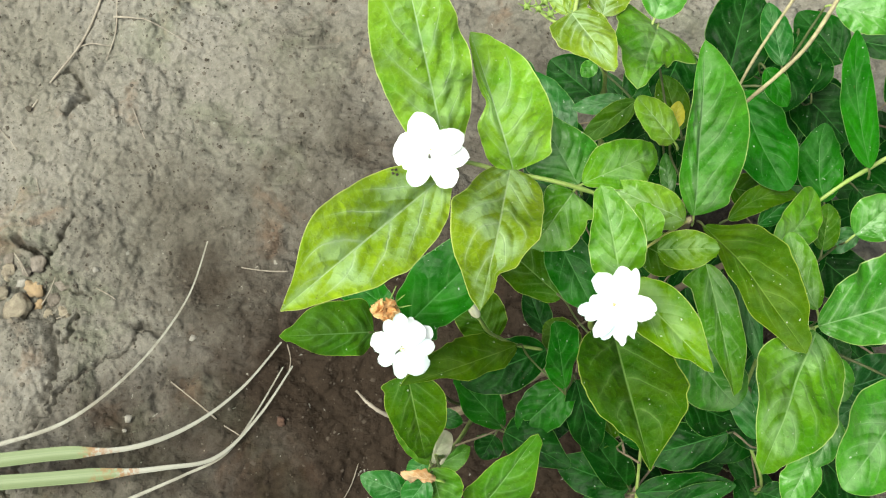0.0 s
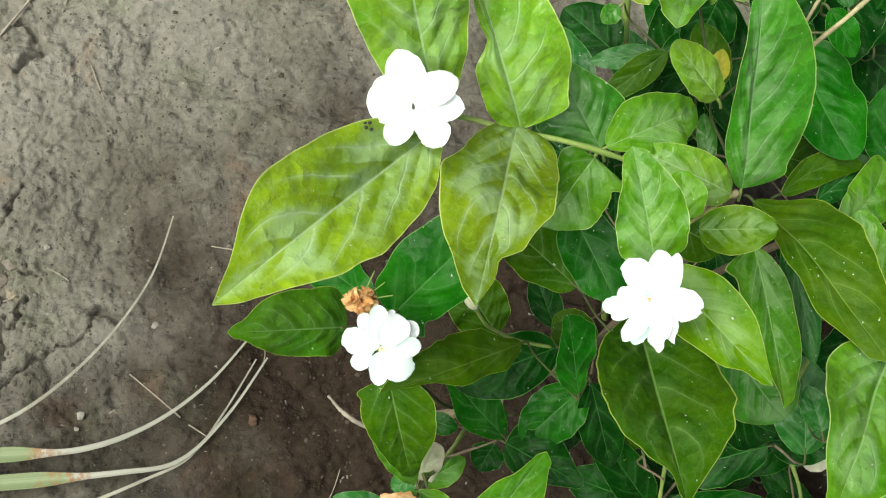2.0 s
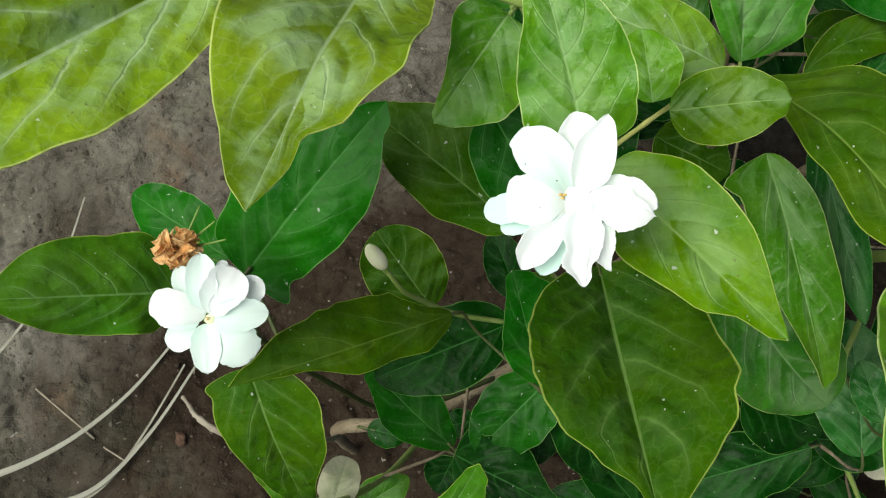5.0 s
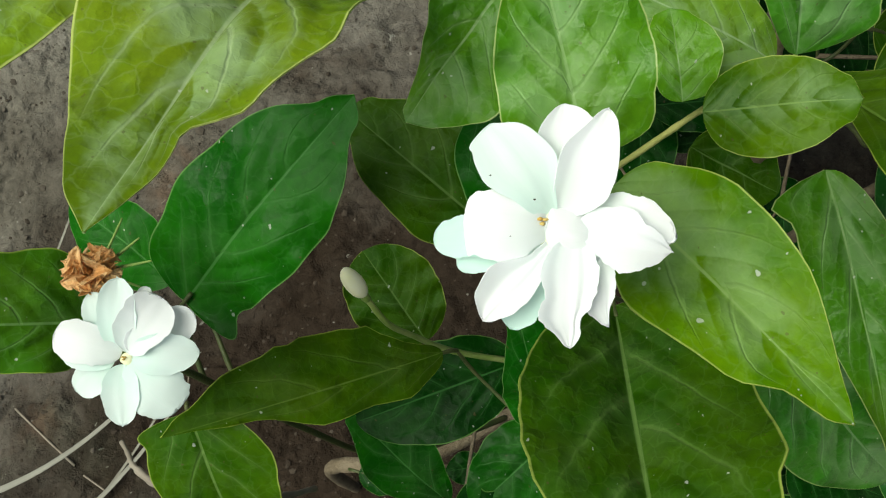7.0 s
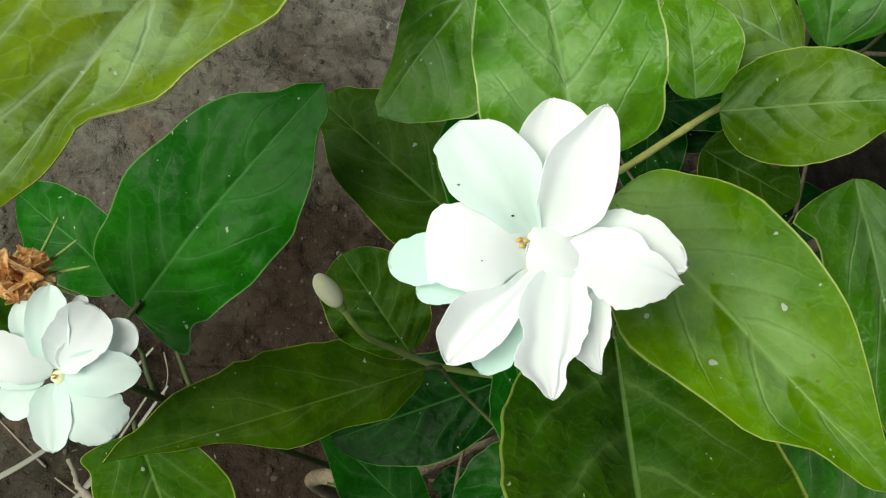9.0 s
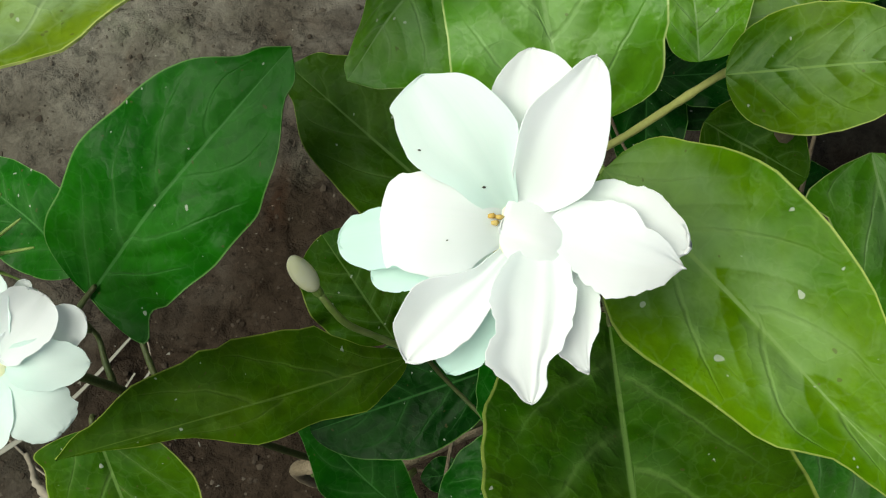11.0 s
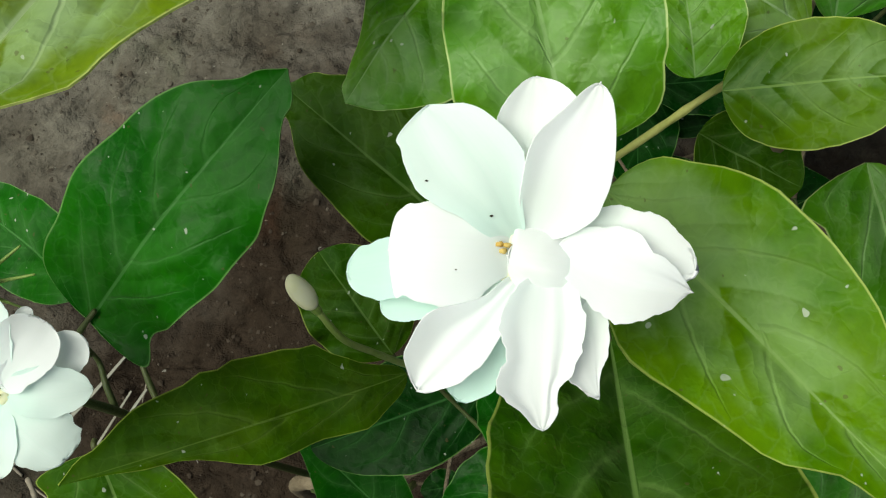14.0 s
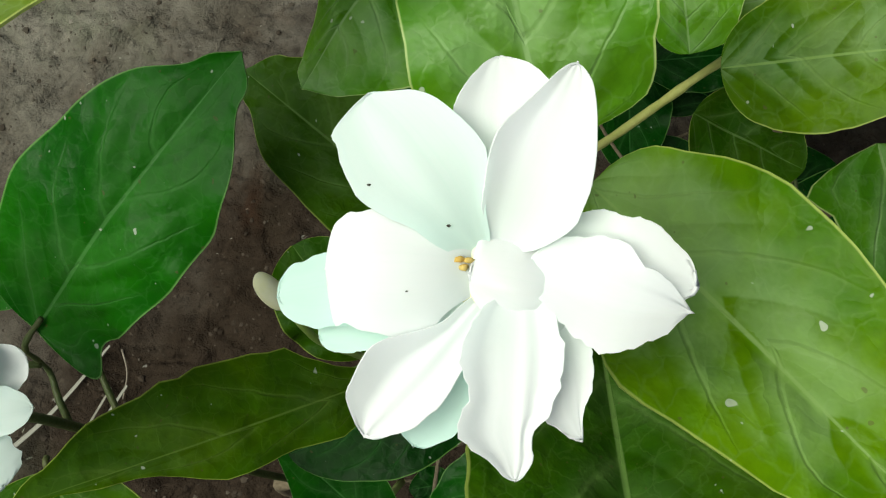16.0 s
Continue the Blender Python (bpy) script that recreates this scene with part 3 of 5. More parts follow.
def tube(name, points, r0, r1, mat, parent=None, label="", seed=0, sides=8, rough=0.06, flat=1.0, knots=6):
    if name == "stem":
        q = [Vector(c) for c in points]
        STEM_PATHS.extend(a.lerp(b, k / 6) for a, b in zip(q[:-1], q[1:]) for k in range(7))
    v, f = tube_data(points, r0, r1, sides, knots, rough, seed, flat)
    if parent is None:
        c = np.array(v).mean(0)
        me = mesh_of(name, np.array(v) - c, f, mat)
        return part(name, me, None, Matrix.Translation(c), label)
    at = whole(parent)
    me = mesh_of(name, [at.inverted() @ Vector(q) for q in v], f, mat)
    return part(name, me, parent, at, label)


def lump(radius, seed, squash=(1, 1, 1), rough=0.25, level=2):
    """A rounded, uneven lump."""
    bm = bmesh.new()
    bmesh.ops.create_icosphere(bm, subdivisions=level, radius=radius)
    off = Vector((seed * 3.1, seed * 1.7, seed * 0.9))
    for w in bm.verts:
        d = w.co.normalized()
        k = 1 + rough * noise.noise(d * 1.4 + off) + rough * 0.5 * noise.noise(d * 3.5 + off)
        w.co = Vector((d.x * squash[0], d.y * squash[1], d.z * squash[2])) * radius * k
    verts = [tuple(w.co) for w in bm.verts]
    faces = [tuple(w.index for w in f.verts) for f in bm.faces]
    bm.free()
    return verts, faces


# ---- flowers ----
def flower(at, x_axis, y_axis, unit, label):
    """The pose of a flower that faces along x cross y; unit: metres for one step of its petals' numbers."""
    x, y = Vector(x_axis).normalized(), Vector(y_axis).normalized()
    n = x.cross(y)
    m = Matrix.Translation(at) @ Matrix((x, y, n)).transposed().to_4x4()
    me = mesh_of("flower", *tube_data([(0, 0, -0.012), (0, 0, -0.007), (0, 0, -0.002)], 0.0011, 0.002, 8, 4, 0.03), CALYX)
    ob = part("flower", me, shrub, m, label)
    return ob, m, unit


def petal(fl, bx, by, tx, ty, w, zb=0.0, zt=0.0, cup=0.12, arch=0.08, mat=None, seed=1, a=0.42, b=0.40, ragged=0.05, twist=0.0, pleat=0.018, name="petal", edges=None):
    """One petal from (bx, by) to (tx, ty) in the flower's units; zb, zt: height of its ends; cup: how far the margins rise."""
    ob, m, k = fl
    rng = np.random.default_rng(seed * 7 + 3)
    base, tip = Vector((bx * k, by * k, zb * k)), Vector((tx * k, ty * k, zt * k))
    f, L = frame_between(base, tip, (0, 0, 1), twist)
    W = w * k
    nu, nv = 40, 21
    s = (1 - np.cos(np.linspace(0, np.pi, nu))) / 2
    v = np.linspace(-1, 1, nv)
    peak = a / (a + b)
    prof = np.maximum((s ** a * (1 - s) ** b) / (peak ** a * (1 - peak) ** b), 0.03)
    h = {sd: W / 2 * prof * (1 + ragged * wavy(s, rng, 9) + 0.5 * ragged * wavy(s * 3, rng, 5)) for sd in (-1, 1)}
    if edges:
        h = {sd: L * margin(s, edges[0 if sd < 0 else 1], 0.9) * (1 + 0.4 * ragged * wavy(s * 3, rng, 5)) for sd in (-1, 1)}
        ragged *= 0.5
    S, V = np.meshgrid(s, v, indexing="ij")
    H = np.where(V < 0, h[-1][:, None], h[1][:, None])
    A = np.abs(V)
    x = L * S + (0.008 if edges else 0.022) * L * np.exp(-((V - 0.3 * rng.normal()) / 0.12) ** 2) * S ** 10 + ragged * 0.25 * L * wavy(V * 0.8, rng, 8) * S ** 5
    y = -V * H
    z = arch * L * 4 * S * (1 - S) + cup * A ** 2 * H * 2
    z += pleat * W * (np.cos(V * 5.5 + rng.normal() * 0.8) * 0.6 + np.cos(V * 11 + rng.random() * 6) * 0.25) * (0.25 + S * 0.75) * (1 - A ** 2) * (1 - S ** 7)
    z += 0.05 * W * wavy(S * 0.9, rng, 2) * A
    verts, faces, ring = sheet(np.stack([x, y, z], -1), 0.00012)
    uv = np.stack([S, (V + 1) / 2], -1).reshape(-1, 2)
    me = mesh_of(name, verts, faces, mat or PETAL, np.concatenate([uv, uv, uv[ring], uv[ring]]))
    return part(name, me, ob, m @ f)


def stamens(fl, r=14, n=3, z=10):
    ob, m, k = fl
    for i in range(n):
        g = 2.1 * i + 0.4
        c = Vector((math.cos(g) * r * 0.35 * k, math.sin(g) * r * 0.35 * k, z * k))
        v, f = lump(r * 0.42 * k, i + 2, (1, 0.6, 1.5), 0.3, 1)
        part("stamen", mesh_of("stamen", v, f, STAMEN), ob, m @ Matrix.Translation(c), "ochre stamen in the throat")


def throat(fl, r, z):
    ob, m, k = fl
    v, f = lump(r * k, 5, (1, 1, 0.5), 0.15, 2)
    part("throat", mesh_of("throat", v, f, BUD), ob, m @ Matrix.Translation((0.3 * r * k, -0.2 * r * k, z * k)), "cream throat of the flower")


STEP = 0.0000512
big_flower = flower((0.0797, 0.1110, 0.4748), (0.995, 0.044, -0.085), (-0.02, 0.965, 0.261), STEP, "open double white jasmine flower")
petal(big_flower, 65, 148, 71, 320, 160, -50, -34, 0.14, 0.1, None, 2, pleat=0.022, edges=((.163, .261, .327, .370, .405, .427, .430, .392, .342, .275, .192, .108), (.166, .265, .333, .377, .422, .467, .496, .486, .454, .398, .309, .178)))
petal(big_flower, -90, -26, -298, -44, 124, -64, -66, 0.05, 0.05, PETAL_MINT_SHADE, 5, b=0.40)
petal(big_flower, -110, -84, -236, -113, 78, -76, -80, 0.05, 0.03, PETAL_MINT_SHADE, 6)
petal(big_flower, 5, -90, -92, -296, 142, -80, -88, 0.05, 0.04, PETAL_MINT_SHADE, 7, ragged=0.06, b=0.5)
petal(big_flower, 147, -94, 178, -291, 93, -62, -60, 0.2, 0.06, None, 9, pleat=0.04, ragged=0.16, edges=((.104, .162, .193, .201, .196, .183, .165, .141, .087, .046, .022, .010), (.047, .075, .094, .119, .146, .168, .201, .237, .259, .261, .168, .090)))
petal(big_flower, 138, 1, 368, -56, 156, -62, -46, 0.12, 0.08, None, 10, pleat=0.03, ragged=0.14, edges=((.180, .284, .341, .364, .379, .377, .363, .344, .312, .262, .190, .107), (.091, .145, .190, .224, .254, .276, .275, .246, .210, .168, .124, .077)))
petal(big_flower, 63, 18, 187, 299, 164, -46, 4, 0.2, 0.09, None, 3, pleat=0.022, edges=((.089, .143, .179, .206, .236, .247, .239, .224, .184, .133, .086, .044), (.118, .188, .242, .278, .279, .275, .260, .237, .207, .170, .127, .073)))
petal(big_flower, 34, 15, -137, 267, 202, -46, -14, 0.06, 0.15, PETAL_COOL, 1, pleat=0.024, ragged=0.03, edges=((.091, .145, .182, .205, .240, .290, .330, .351, .343, .318, .280, .212), (.059, .094, .130, .199, .267, .309, .308, .300, .282, .247, .175, .068)))
petal(big_flower, 37, -13, -216, -2, 202, -48, -18, -0.1, 0.15, None, 4, pleat=0.020, edges=((.107, .171, .214, .273, .368, .411, .420, .409, .381, .363, .329, .282), (.116, .185, .232, .274, .312, .341, .360, .370, .370, .357, .324, .202)))
petal(big_flower, 40, -48, -168, -269, 137, -54, -46, 0.2, 0.13, None, 8, pleat=0.065, ragged=0.14, edges=((.053, .085, .107, .122, .141, .153, .162, .171, .167, .143, .093, .053), (.036, .058, .072, .082, .132, .196, .256, .281, .275, .251, .202, .091)))
petal(big_flower, 88, -50, 67, -350, 158, -36, -40, 0.16, 0.1, None, 11, pleat=0.075, ragged=0.16, edges=((.104, .165, .201, .216, .220, .207, .185, .152, .077, .072, .075, .039), (.140, .224, .278, .306, .298, .282, .266, .307, .301, .242, .128, .065)))
petal(big_flower, 103, -9, 355, -95, 171, -34, -34, 0.08, 0.1, None, 12, pleat=0.050, ragged=0.16, edges=((.115, .185, .236, .265, .278, .278, .263, .194, .169, .136, .087, .042), (.112, .179, .225, .278, .328, .356, .367, .343, .285, .223, .154, .060)))
petal(big_flower, 179, -73, 7, -18, 240, -62, -14, -0.26, 0.15, None, 13, pleat=0.025, name="inner_petal", edges=((.570, .737, .674, .480, .454, .443, .415, .375, .324, .260, .187, .106), (.271, .432, .524, .547, .535, .497, .487, .470, .436, .399, .362, .267)))
petal(big_flower, 40, -20, -120, -120, 120, -62, -74, 0.05, 0.04, PETAL_COOL, 14, ragged=0.04)
throat(big_flower, 62, -58)
stamens(big_flower, 24, 3, -20)

STEP_B = 0.0000450
low_flower = flower((-0.0143, 0.1088, 0.3804), (0.993, 0.06, -0.10), (-0.03, 0.965, 0.26), STEP_B, "double white jasmine flower beside a withered one")
petal(low_flower, -90, 100, -169, 326, 150, -40, -40, 0.1, 0.05, PETAL_COOL, 22)
petal(low_flower, 73, 160, 112, 348, 100, -30, -28, 0.1, 0.05, None, 24)
petal(low_flower, 150, 96, 342, 196, 190, -40, -38, 0.1, 0.05, None, 29)
petal(low_flower, -90, -45, -262, -160, 172, -42, -52, 0.08, 0.05, PETAL_COOL, 28)
petal(low_flower, -60, -20, -318, 20, 120, -30, -34, 0.1, 0.03, PETAL_COOL, 30)
petal(low_flower, -18, 29, -22, 396, 196, -5, 0, 0.15, 0.1, PETAL_COOL, 21)
petal(low_flower, 10, 29, 194, 285, 262, 8, 8, 0.2, 0.12, None, 23, ragged=0.05, b=0.3)
petal(low_flower, 35, 14, 366, 10, 208, 4, -8, 0.15, 0.1, PETAL_COOL, 25, b=0.46)
petal(low_flower, 19, -26, 244, -270, 280, 6, -16, -0.1, 0.1, PETAL_COOL, 26, ragged=0.08, b=0.3)
petal(low_flower, -11, -36, -32, -340, 190, -4, -24, 0.12, 0.08, PETAL_COOL, 27, b=0.5)
petal(low_flower, -14, 24, -345, 124, 216, 4, 0, -0.15, 0.12, None, 20, b=0.26)
petal(low_flower, 120, 130, 26, 34, 120, 12, 16, 0.25, 0.06, None, 31, name="inner_petal")
throat(low_flower, 34, 2)
stamens(low_flower, 22, 3, 26)

STEP_C = 0.0000630
top_flower = flower((0.0011, 0.1797, 0.4785), (1.0, 0.0, 0.0), (0.0, 0.965, 0.262), STEP_C, "double white jasmine flower above a large leaf")
petal(top_flower, -100, 0, -226, 100, 165, -30, -36, 0.05, 0.03, PETAL_COOL, 46, b=0.5)
petal(top_flower, -11, -20, -103, 264, 224, 0, 0, 0.12, 0.1, None, 40, b=0.55)
petal(top_flower, 20, 7, 226, 110, 184, 5, 0, 0.15, 0.1, None, 41, b=0.55)
petal(top_flower, 20, -20, 264, -52, 196, 0, -10, 0.12, 0.1, None, 42, b=0.62)
petal(top_flower, 28, -30, 139, -258, 190, 0, -20, 0.1, 0.1, None, 43, b=0.45)
petal(top_flower, -30, -50, -142, -250, 160, -10, -24, 0.1, 0.08, PETAL_COOL, 44, b=0.5)
petal(top_flower, -20, -20, -266, -20, 242, 5, -8, -0.05, 0.1, None, 45, b=0.4)
petal(top_flower, 60, -60, 10, 10, 90, 15, 35, 0.3, 0.15, None, 47, name="inner_petal")
throat(top_flower, 34, -4)
stamens(top_flower, 18, 3, 22)

# withered flower: crumpled petals round a dry calyx
dead = part("withered_flower", mesh_of("withered_flower", *lump(0.0030, 4, (1, 1, 0.9), 0.8, 3), WITHERED), shrub, Matrix.Translation((-0.0232, 0.1290, 0.380)), "withered brown crumpled jasmine flower")
dead_fl = (dead, Matrix.Translation((-0.0232, 0.1290, 0.380)) @ Matrix.Rotation(radians(15), 4, "X"), 0.0000137)
for i in range(18):
    g = i * 2.4
    r = 360 + 150 * ((i * 37) % 7) / 7
    petal(dead_fl, 40 * math.cos(g), 40 * math.sin(g), r * math.cos(g) * 1.15, r * math.sin(g) * 0.85, 330, 120, 380 - 70 * (i % 6), 0.7 * (-1) ** i, 0.3, WITHERED, 60 + i, ragged=0.4, pleat=0.14, name="dry_petal", twist=25 * math.sin(i * 1.9))
for i in range(4):
    g = -0.35 + i * 0.5
    c = Vector((-0.0232, 0.1290, 0.379))
    d = Vector((math.cos(g), math.sin(g), 0.15))
    tube("sepal", [c + d * 0.003, c + d * 0.008, c + d * (0.0125 + 0.001 * (i % 2))], 0.0005, 0.0002, CALYX, dead, seed=i)

# black specks of frass on the petals
lie = big_flower[1].inverted()
tops = [lie @ whole(o) @ v.co for o in big_flower[0].children if "petal" in o.name for v in o.data.vertices]
for i, (dx, dy) in enumerate(((-22, 58), (-141, 126), (-91, -40))):
    x, y = dx * STEP, dy * STEP
    spot = max((q for q in tops if math.hypot(q.x - x, q.y - y) < 0.0007), key=lambda q: q.z)
    v, f = lump((0.00016, 0.00014, 0.00009)[i], i + 1, (1.3, 0.8, 0.8), 0.4, 1)
    part("speck", mesh_of("speck", v, f, FRASS), big_flower[0], big_flower[1] @ Matrix.Translation((x, y, spot.z)), "tiny dark speck")

# closed bud on its stalk
bud_at = Vector((0.0240, 0.1442, 0.306))
bm_bud, bf_bud = lump(0.0044, 3, (0.66, 0.66, 1.30), 0.06, 3)
bud = part("flower_bud", mesh_of("flower_bud", bm_bud, bf_bud, BUD), shrub, Matrix.Translation(bud_at) @ Vector((-0.31, 0.35, 0.42)).to_track_quat("Z", "Y").to_matrix().to_4x4(), "closed pale white jasmine bud")
tube("calyx", [(0.0271, 0.1407, 0.2995), (0.0259, 0.1420, 0.3020), (0.0251, 0.1429, 0.3040)], 0.0012, 0.0019, CALYX, bud)
tube("stalk", [(0.0673, 0.1314, 0.250), (0.0500, 0.1315, 0.266), (0.0385, 0.1338, 0.280), (0.0320, 0.1355, 0.290), (0.0271, 0.1407, 0.2995)], 0.0010, 0.0009, GREEN_STEM, bud)

# cluster of spent calyces
for i, (dx, dy) in enumerate(((0, 0), (-0.006, 0.001), (0.006, -0.003), (0.003, 0.004))):
    c = Vector((0.0551 + dx, 0.2774 + dy, 0.42))
    v, f = lump(0.0019, i + 9, (1, 1, 1.2), 0.2, 2)
    cal = part("spent_calyx", mesh_of("spent_calyx", v, f, CALYX), shrub, Matrix.Translation(c), "small yellow-green spent calyx")
    for k in range(6):
        g = k * 1.05 + i
        d = Vector((math.cos(g), math.sin(g), 0.5)).normalized()
        tube("sepal", [c + d * 0.001, c + d * 0.0035, c + d * 0.0055 + Vector((0, 0, 0.001))], 0.0005, 0.00015, CALYX, cal, seed=k)

# ---- stems ----
tube("stem", [(0.004, 0.184, 0.456), (0.020, 0.187, 0.440), (0.038, 0.185, 0.432), (0.0586, 0.1830, 0.426), (0.0793, 0.1815, 0.413), (0.105, 0.180, 0.392), (0.1345, 0.1771, 0.377)], 0.0010, 0.0013, GREEN_STEM, shrub, "green flowering shoot", 1)
tube("stem", [(0.0782, 0.110, 0.464), (0.0805, 0.122, 0.432), (0.0850, 0.1400, 0.399), (0.0959, 0.1493, 0.390), (0.1053, 0.1561, 0.389), (0.1152, 0.1631, 0.388), (0.1345, 0.1771, 0.378)], 0.00065, 0.0008, PALE_STEM, shrub, "pale green flower stalk", 2)
tube("stem", [(0.1345, 0.1771, 0.379), (0.139, 0.180, 0.33), (0.145, 0.186, 0.22), (0.135, 0.182, 0.10), (0.125, 0.175, -0.01)], 0.0018, 0.0045, BARK, shrub, "grey-brown woody stem", 3)
tube("stem", [(0.1425, 0.212, 0.400), (0.150, 0.2276, 0.430), (0.158, 0.2417, 0.445), (0.1755, 0.2669, 0.455), (0.20, 0.30, 0.47)], 0.0007, 0.0008, TAN_STEM, shrub, "thin straw-coloured bare stem", 4)
tube("stem", [(0.143, 0.214, 0.400), (0.1556, 0.2245, 0.420), (0.1698, 0.2343, 0.435), (0.1852, 0.2494, 0.438), (0.2028, 0.2754, 0.440), (0.225, 0.31, 0.43)], 0.0009, 0.0012, TAN_STEM, shrub, "straw-coloured woody stem", 5)
tube("stem", [(0.143, 0.214, 0.401), (0.142, 0.205, 0.36), (0.146, 0.195, 0.25)], 0.0012, 0.0018, TAN_STEM, shrub, "straw-coloured woody stem", 6)
tube("stem", [(0.2158, 0.1994, 0.335), (0.2309, 0.2095, 0.340), (0.2421, 0.2150, 0.350), (0.2560, 0.2207, 0.360), (0.285, 0.225, 0.36)], 0.0011, 0.0013, GREEN_STEM, shrub, "green side shoot", 7)
tube("stem", [(0.2158, 0.1994, 0.335), (0.195, 0.185, 0.30), (0.165, 0.18, 0.22), (0.14, 0.178, 0.10)], 0.0012, 0.0026, BARK, shrub, "grey-brown woody stem", 8)
tube("stem", [(-0.024, 0.107, -0.01), (-0.025, 0.109, 0.060), (-0.0172, 0.1108, 0.09), (0.0191, 0.1124, 0.100), (0.0628, 0.1312, 0.113), (0.0891, 0.144, 0.115), (0.128, 0.172, 0.06), (0.127, 0.175, -0.01)], 0.0030, 0.0045, BARK, shrub, "grey-brown low branch", 9)
tube("stem", [(-0.0160, 0.1090, 0.371), (-0.012, 0.112, 0.345), (0.000, 0.108, 0.27), (0.020, 0.108, 0.17), (0.0628, 0.1312, 0.113)], 0.0009, 0.0014, DARK_STEM, shrub, "green shoot", 10)
tube("stem", [(0.1410, 0.0394, 0.13), (0.1389, 0.0531, 0.150), (0.1343, 0.0745, 0.200), (0.118, 0.10, 0.33), (0.103, 0.118, 0.352)], 0.0013, 0.0010, GREEN_STEM, shrub, "pale green shoot", 11)
tube("stem", [(0.1389, 0.0531, 0.150), (0.140, 0.050, 0.10), (0.150, 0.09, 0.04), (0.135, 0.165, -0.01)], 0.0020, 0.0030, BARK, shrub, "grey-brown woody stem", 12)
tube("stem", [(0.190, 0.125, 0.30), (0.2017, 0.1052, 0.20), (0.2137, 0.0877, 0.160), (0.2374, 0.0579, 0.100), (0.245, 0.05, -0.005)], 0.0011, 0.0013, GREEN_STEM, shrub, "thin green trailing shoot", 13)
tube("stem", [(0.183, 0.113, 0.409), (0.187, 0.122, 0.37), (0.190, 0.14, 0.30), (0.165, 0.17, 0.15), (0.14, 0.175, -0.01)], 0.0013, 0.0030, GREEN_STEM, shrub, "green shoot", 14)
tube("stem", [(0.0720, 0.268, 0.421), (0.078, 0.30, 0.425), (0.09, 0.36, 0.40), (0.12, 0.34, 0.20), (0.13, 0.19, 0.0)], 0.0010, 0.0028, GREEN_STEM, shrub, "green shoot", 15)
tube("stem", [(0.0551, 0.2774, 0.418), (0.0628, 0.270, 0.42), (0.0720, 0.268, 0.424)], 0.0007, 0.0009, GREEN_STEM, shrub, "thin green flower stalk", 16)
tube("stem", [(-0.0430, 0.0985, 0.301), (-0.0395, 0.0945, 0.304), (-0.0359, 0.0907, 0.308), (-0.027, 0.0850, 0.306), (-0.0114, 0.0820, 0.284), (0.002, 0.09, 0.24)], 0.0007, 0.0014, STRAW, shrub, "broken dry twig end", 17, rough=0.14)
tube("stem", [(0.002, 0.064, 0.28), (0.006, 0.066, 0.25), (0.015, 0.08, 0.18), (0.03, 0.11, 0.10)], 0.0010, 0.0016, GREEN_STEM, shrub, "green shoot", 18)

for i, (x, y, z, r) in enumerate(((0.0392, 0.1866, 0.4315, 0.0021), (0.1345, 0.1771, 0.3780, 0.0020))):
    v, f = lump(r, i + 70, (1.3, 1.0, 0.8), 0.25, 2)
    part("stem_joint", mesh_of("stem_joint", v, f, TAN_STEM), shrub, Matrix.Translation((x, y, z)), "swollen pale joint of the shoot")

# ---- leaves ----
leaf("young", (0.0098, 0.1793, 0.452), (-0.0584, 0.1014, 0.508), 0.0438, seed=1, arch=0.04, fold=0.35, edges=((.035, .066, .114, .147, .165, .176, .182, .163, .145, .102, .060, .026), (.049, .078, .107, .139, .165, .181, .187, .189, .181, .130, .057, .018)))
leaf("tawny", (0.0384, 0.1870, 0.431), (0.0211, 0.1037, 0.492), 0.0425, seed=2, wav=0.02, arch=0.055, fold=0.08, edges=((.120, .153, .168, .172, .175, .179, .179, .176, .174, .173, .171, .173, .169, .146, .127, .114, .099, .041, .039, .037, .026, .014), (.074, .102, .122, .137, .149, .159, .166, .182, .202, .222, .227, .221, .213, .202, .189, .171, .152, .130, .108, .091, .070, .045)))
leaf("lime_lit", (0.0398, 0.1861, 0.432), (0.0184, 0.2301, 0.491), 0.0355, seed=3, arch=.05, edges=((.070, .111, .137, .140, .139, .134, .042, .051, .051, .041, .027, .014), (.215, .263, .287, .312, .323, .320, .305, .287, .262, .203, .129, .057)))
leaf("lime_lit", (0.0078, 0.1857, 0.455), (-0.0106, 0.2452, 0.530), 0.0412, seed=4, arch=.04, edges=((.074, .119, .157, .183, .201, .217, .226, .227, .220, .202, .167, .101), (.081, .118, .144, .165, .182, .192, .196, .176, .171, .149, .108, .061)))
leaf("mid", (0.0744, 0.1890, 0.402), (0.0526, 0.2187, 0.425), 0.0366, seed=5, wav=0.02, arch=.03, edges=((.119, .189, .238, .282, .363, .433, .414, .378, .318, .248, .157, .083), (.156, .258, .345, .409, .400, .370, .327, .280, .226, .177, .116, .057)))
leaf("spring", (0.0711, 0.1829, 0.408), (0.0504, 0.1554, 0.402), 0.0310, seed=6, arch=.08, edges=((.463, .537, .410, .445, .458, .453, .457, .446, .417, .324, .205, .088), (.231, .327, .349, .330, .284, .224, .188, .146, .114, .093, .066, .037)))
leaf("spring", (0.0758, 0.1861, 0.412), (0.1180, 0.2117, 0.388), 0.0265, seed=7, arch=.1, edges=((.106, .174, .229, .258, .261, .251, .237, .217, .186, .149, .114, .067), (.055, .087, .131, .174, .205, .217, .223, .209, .179, .143, .103, .056)))
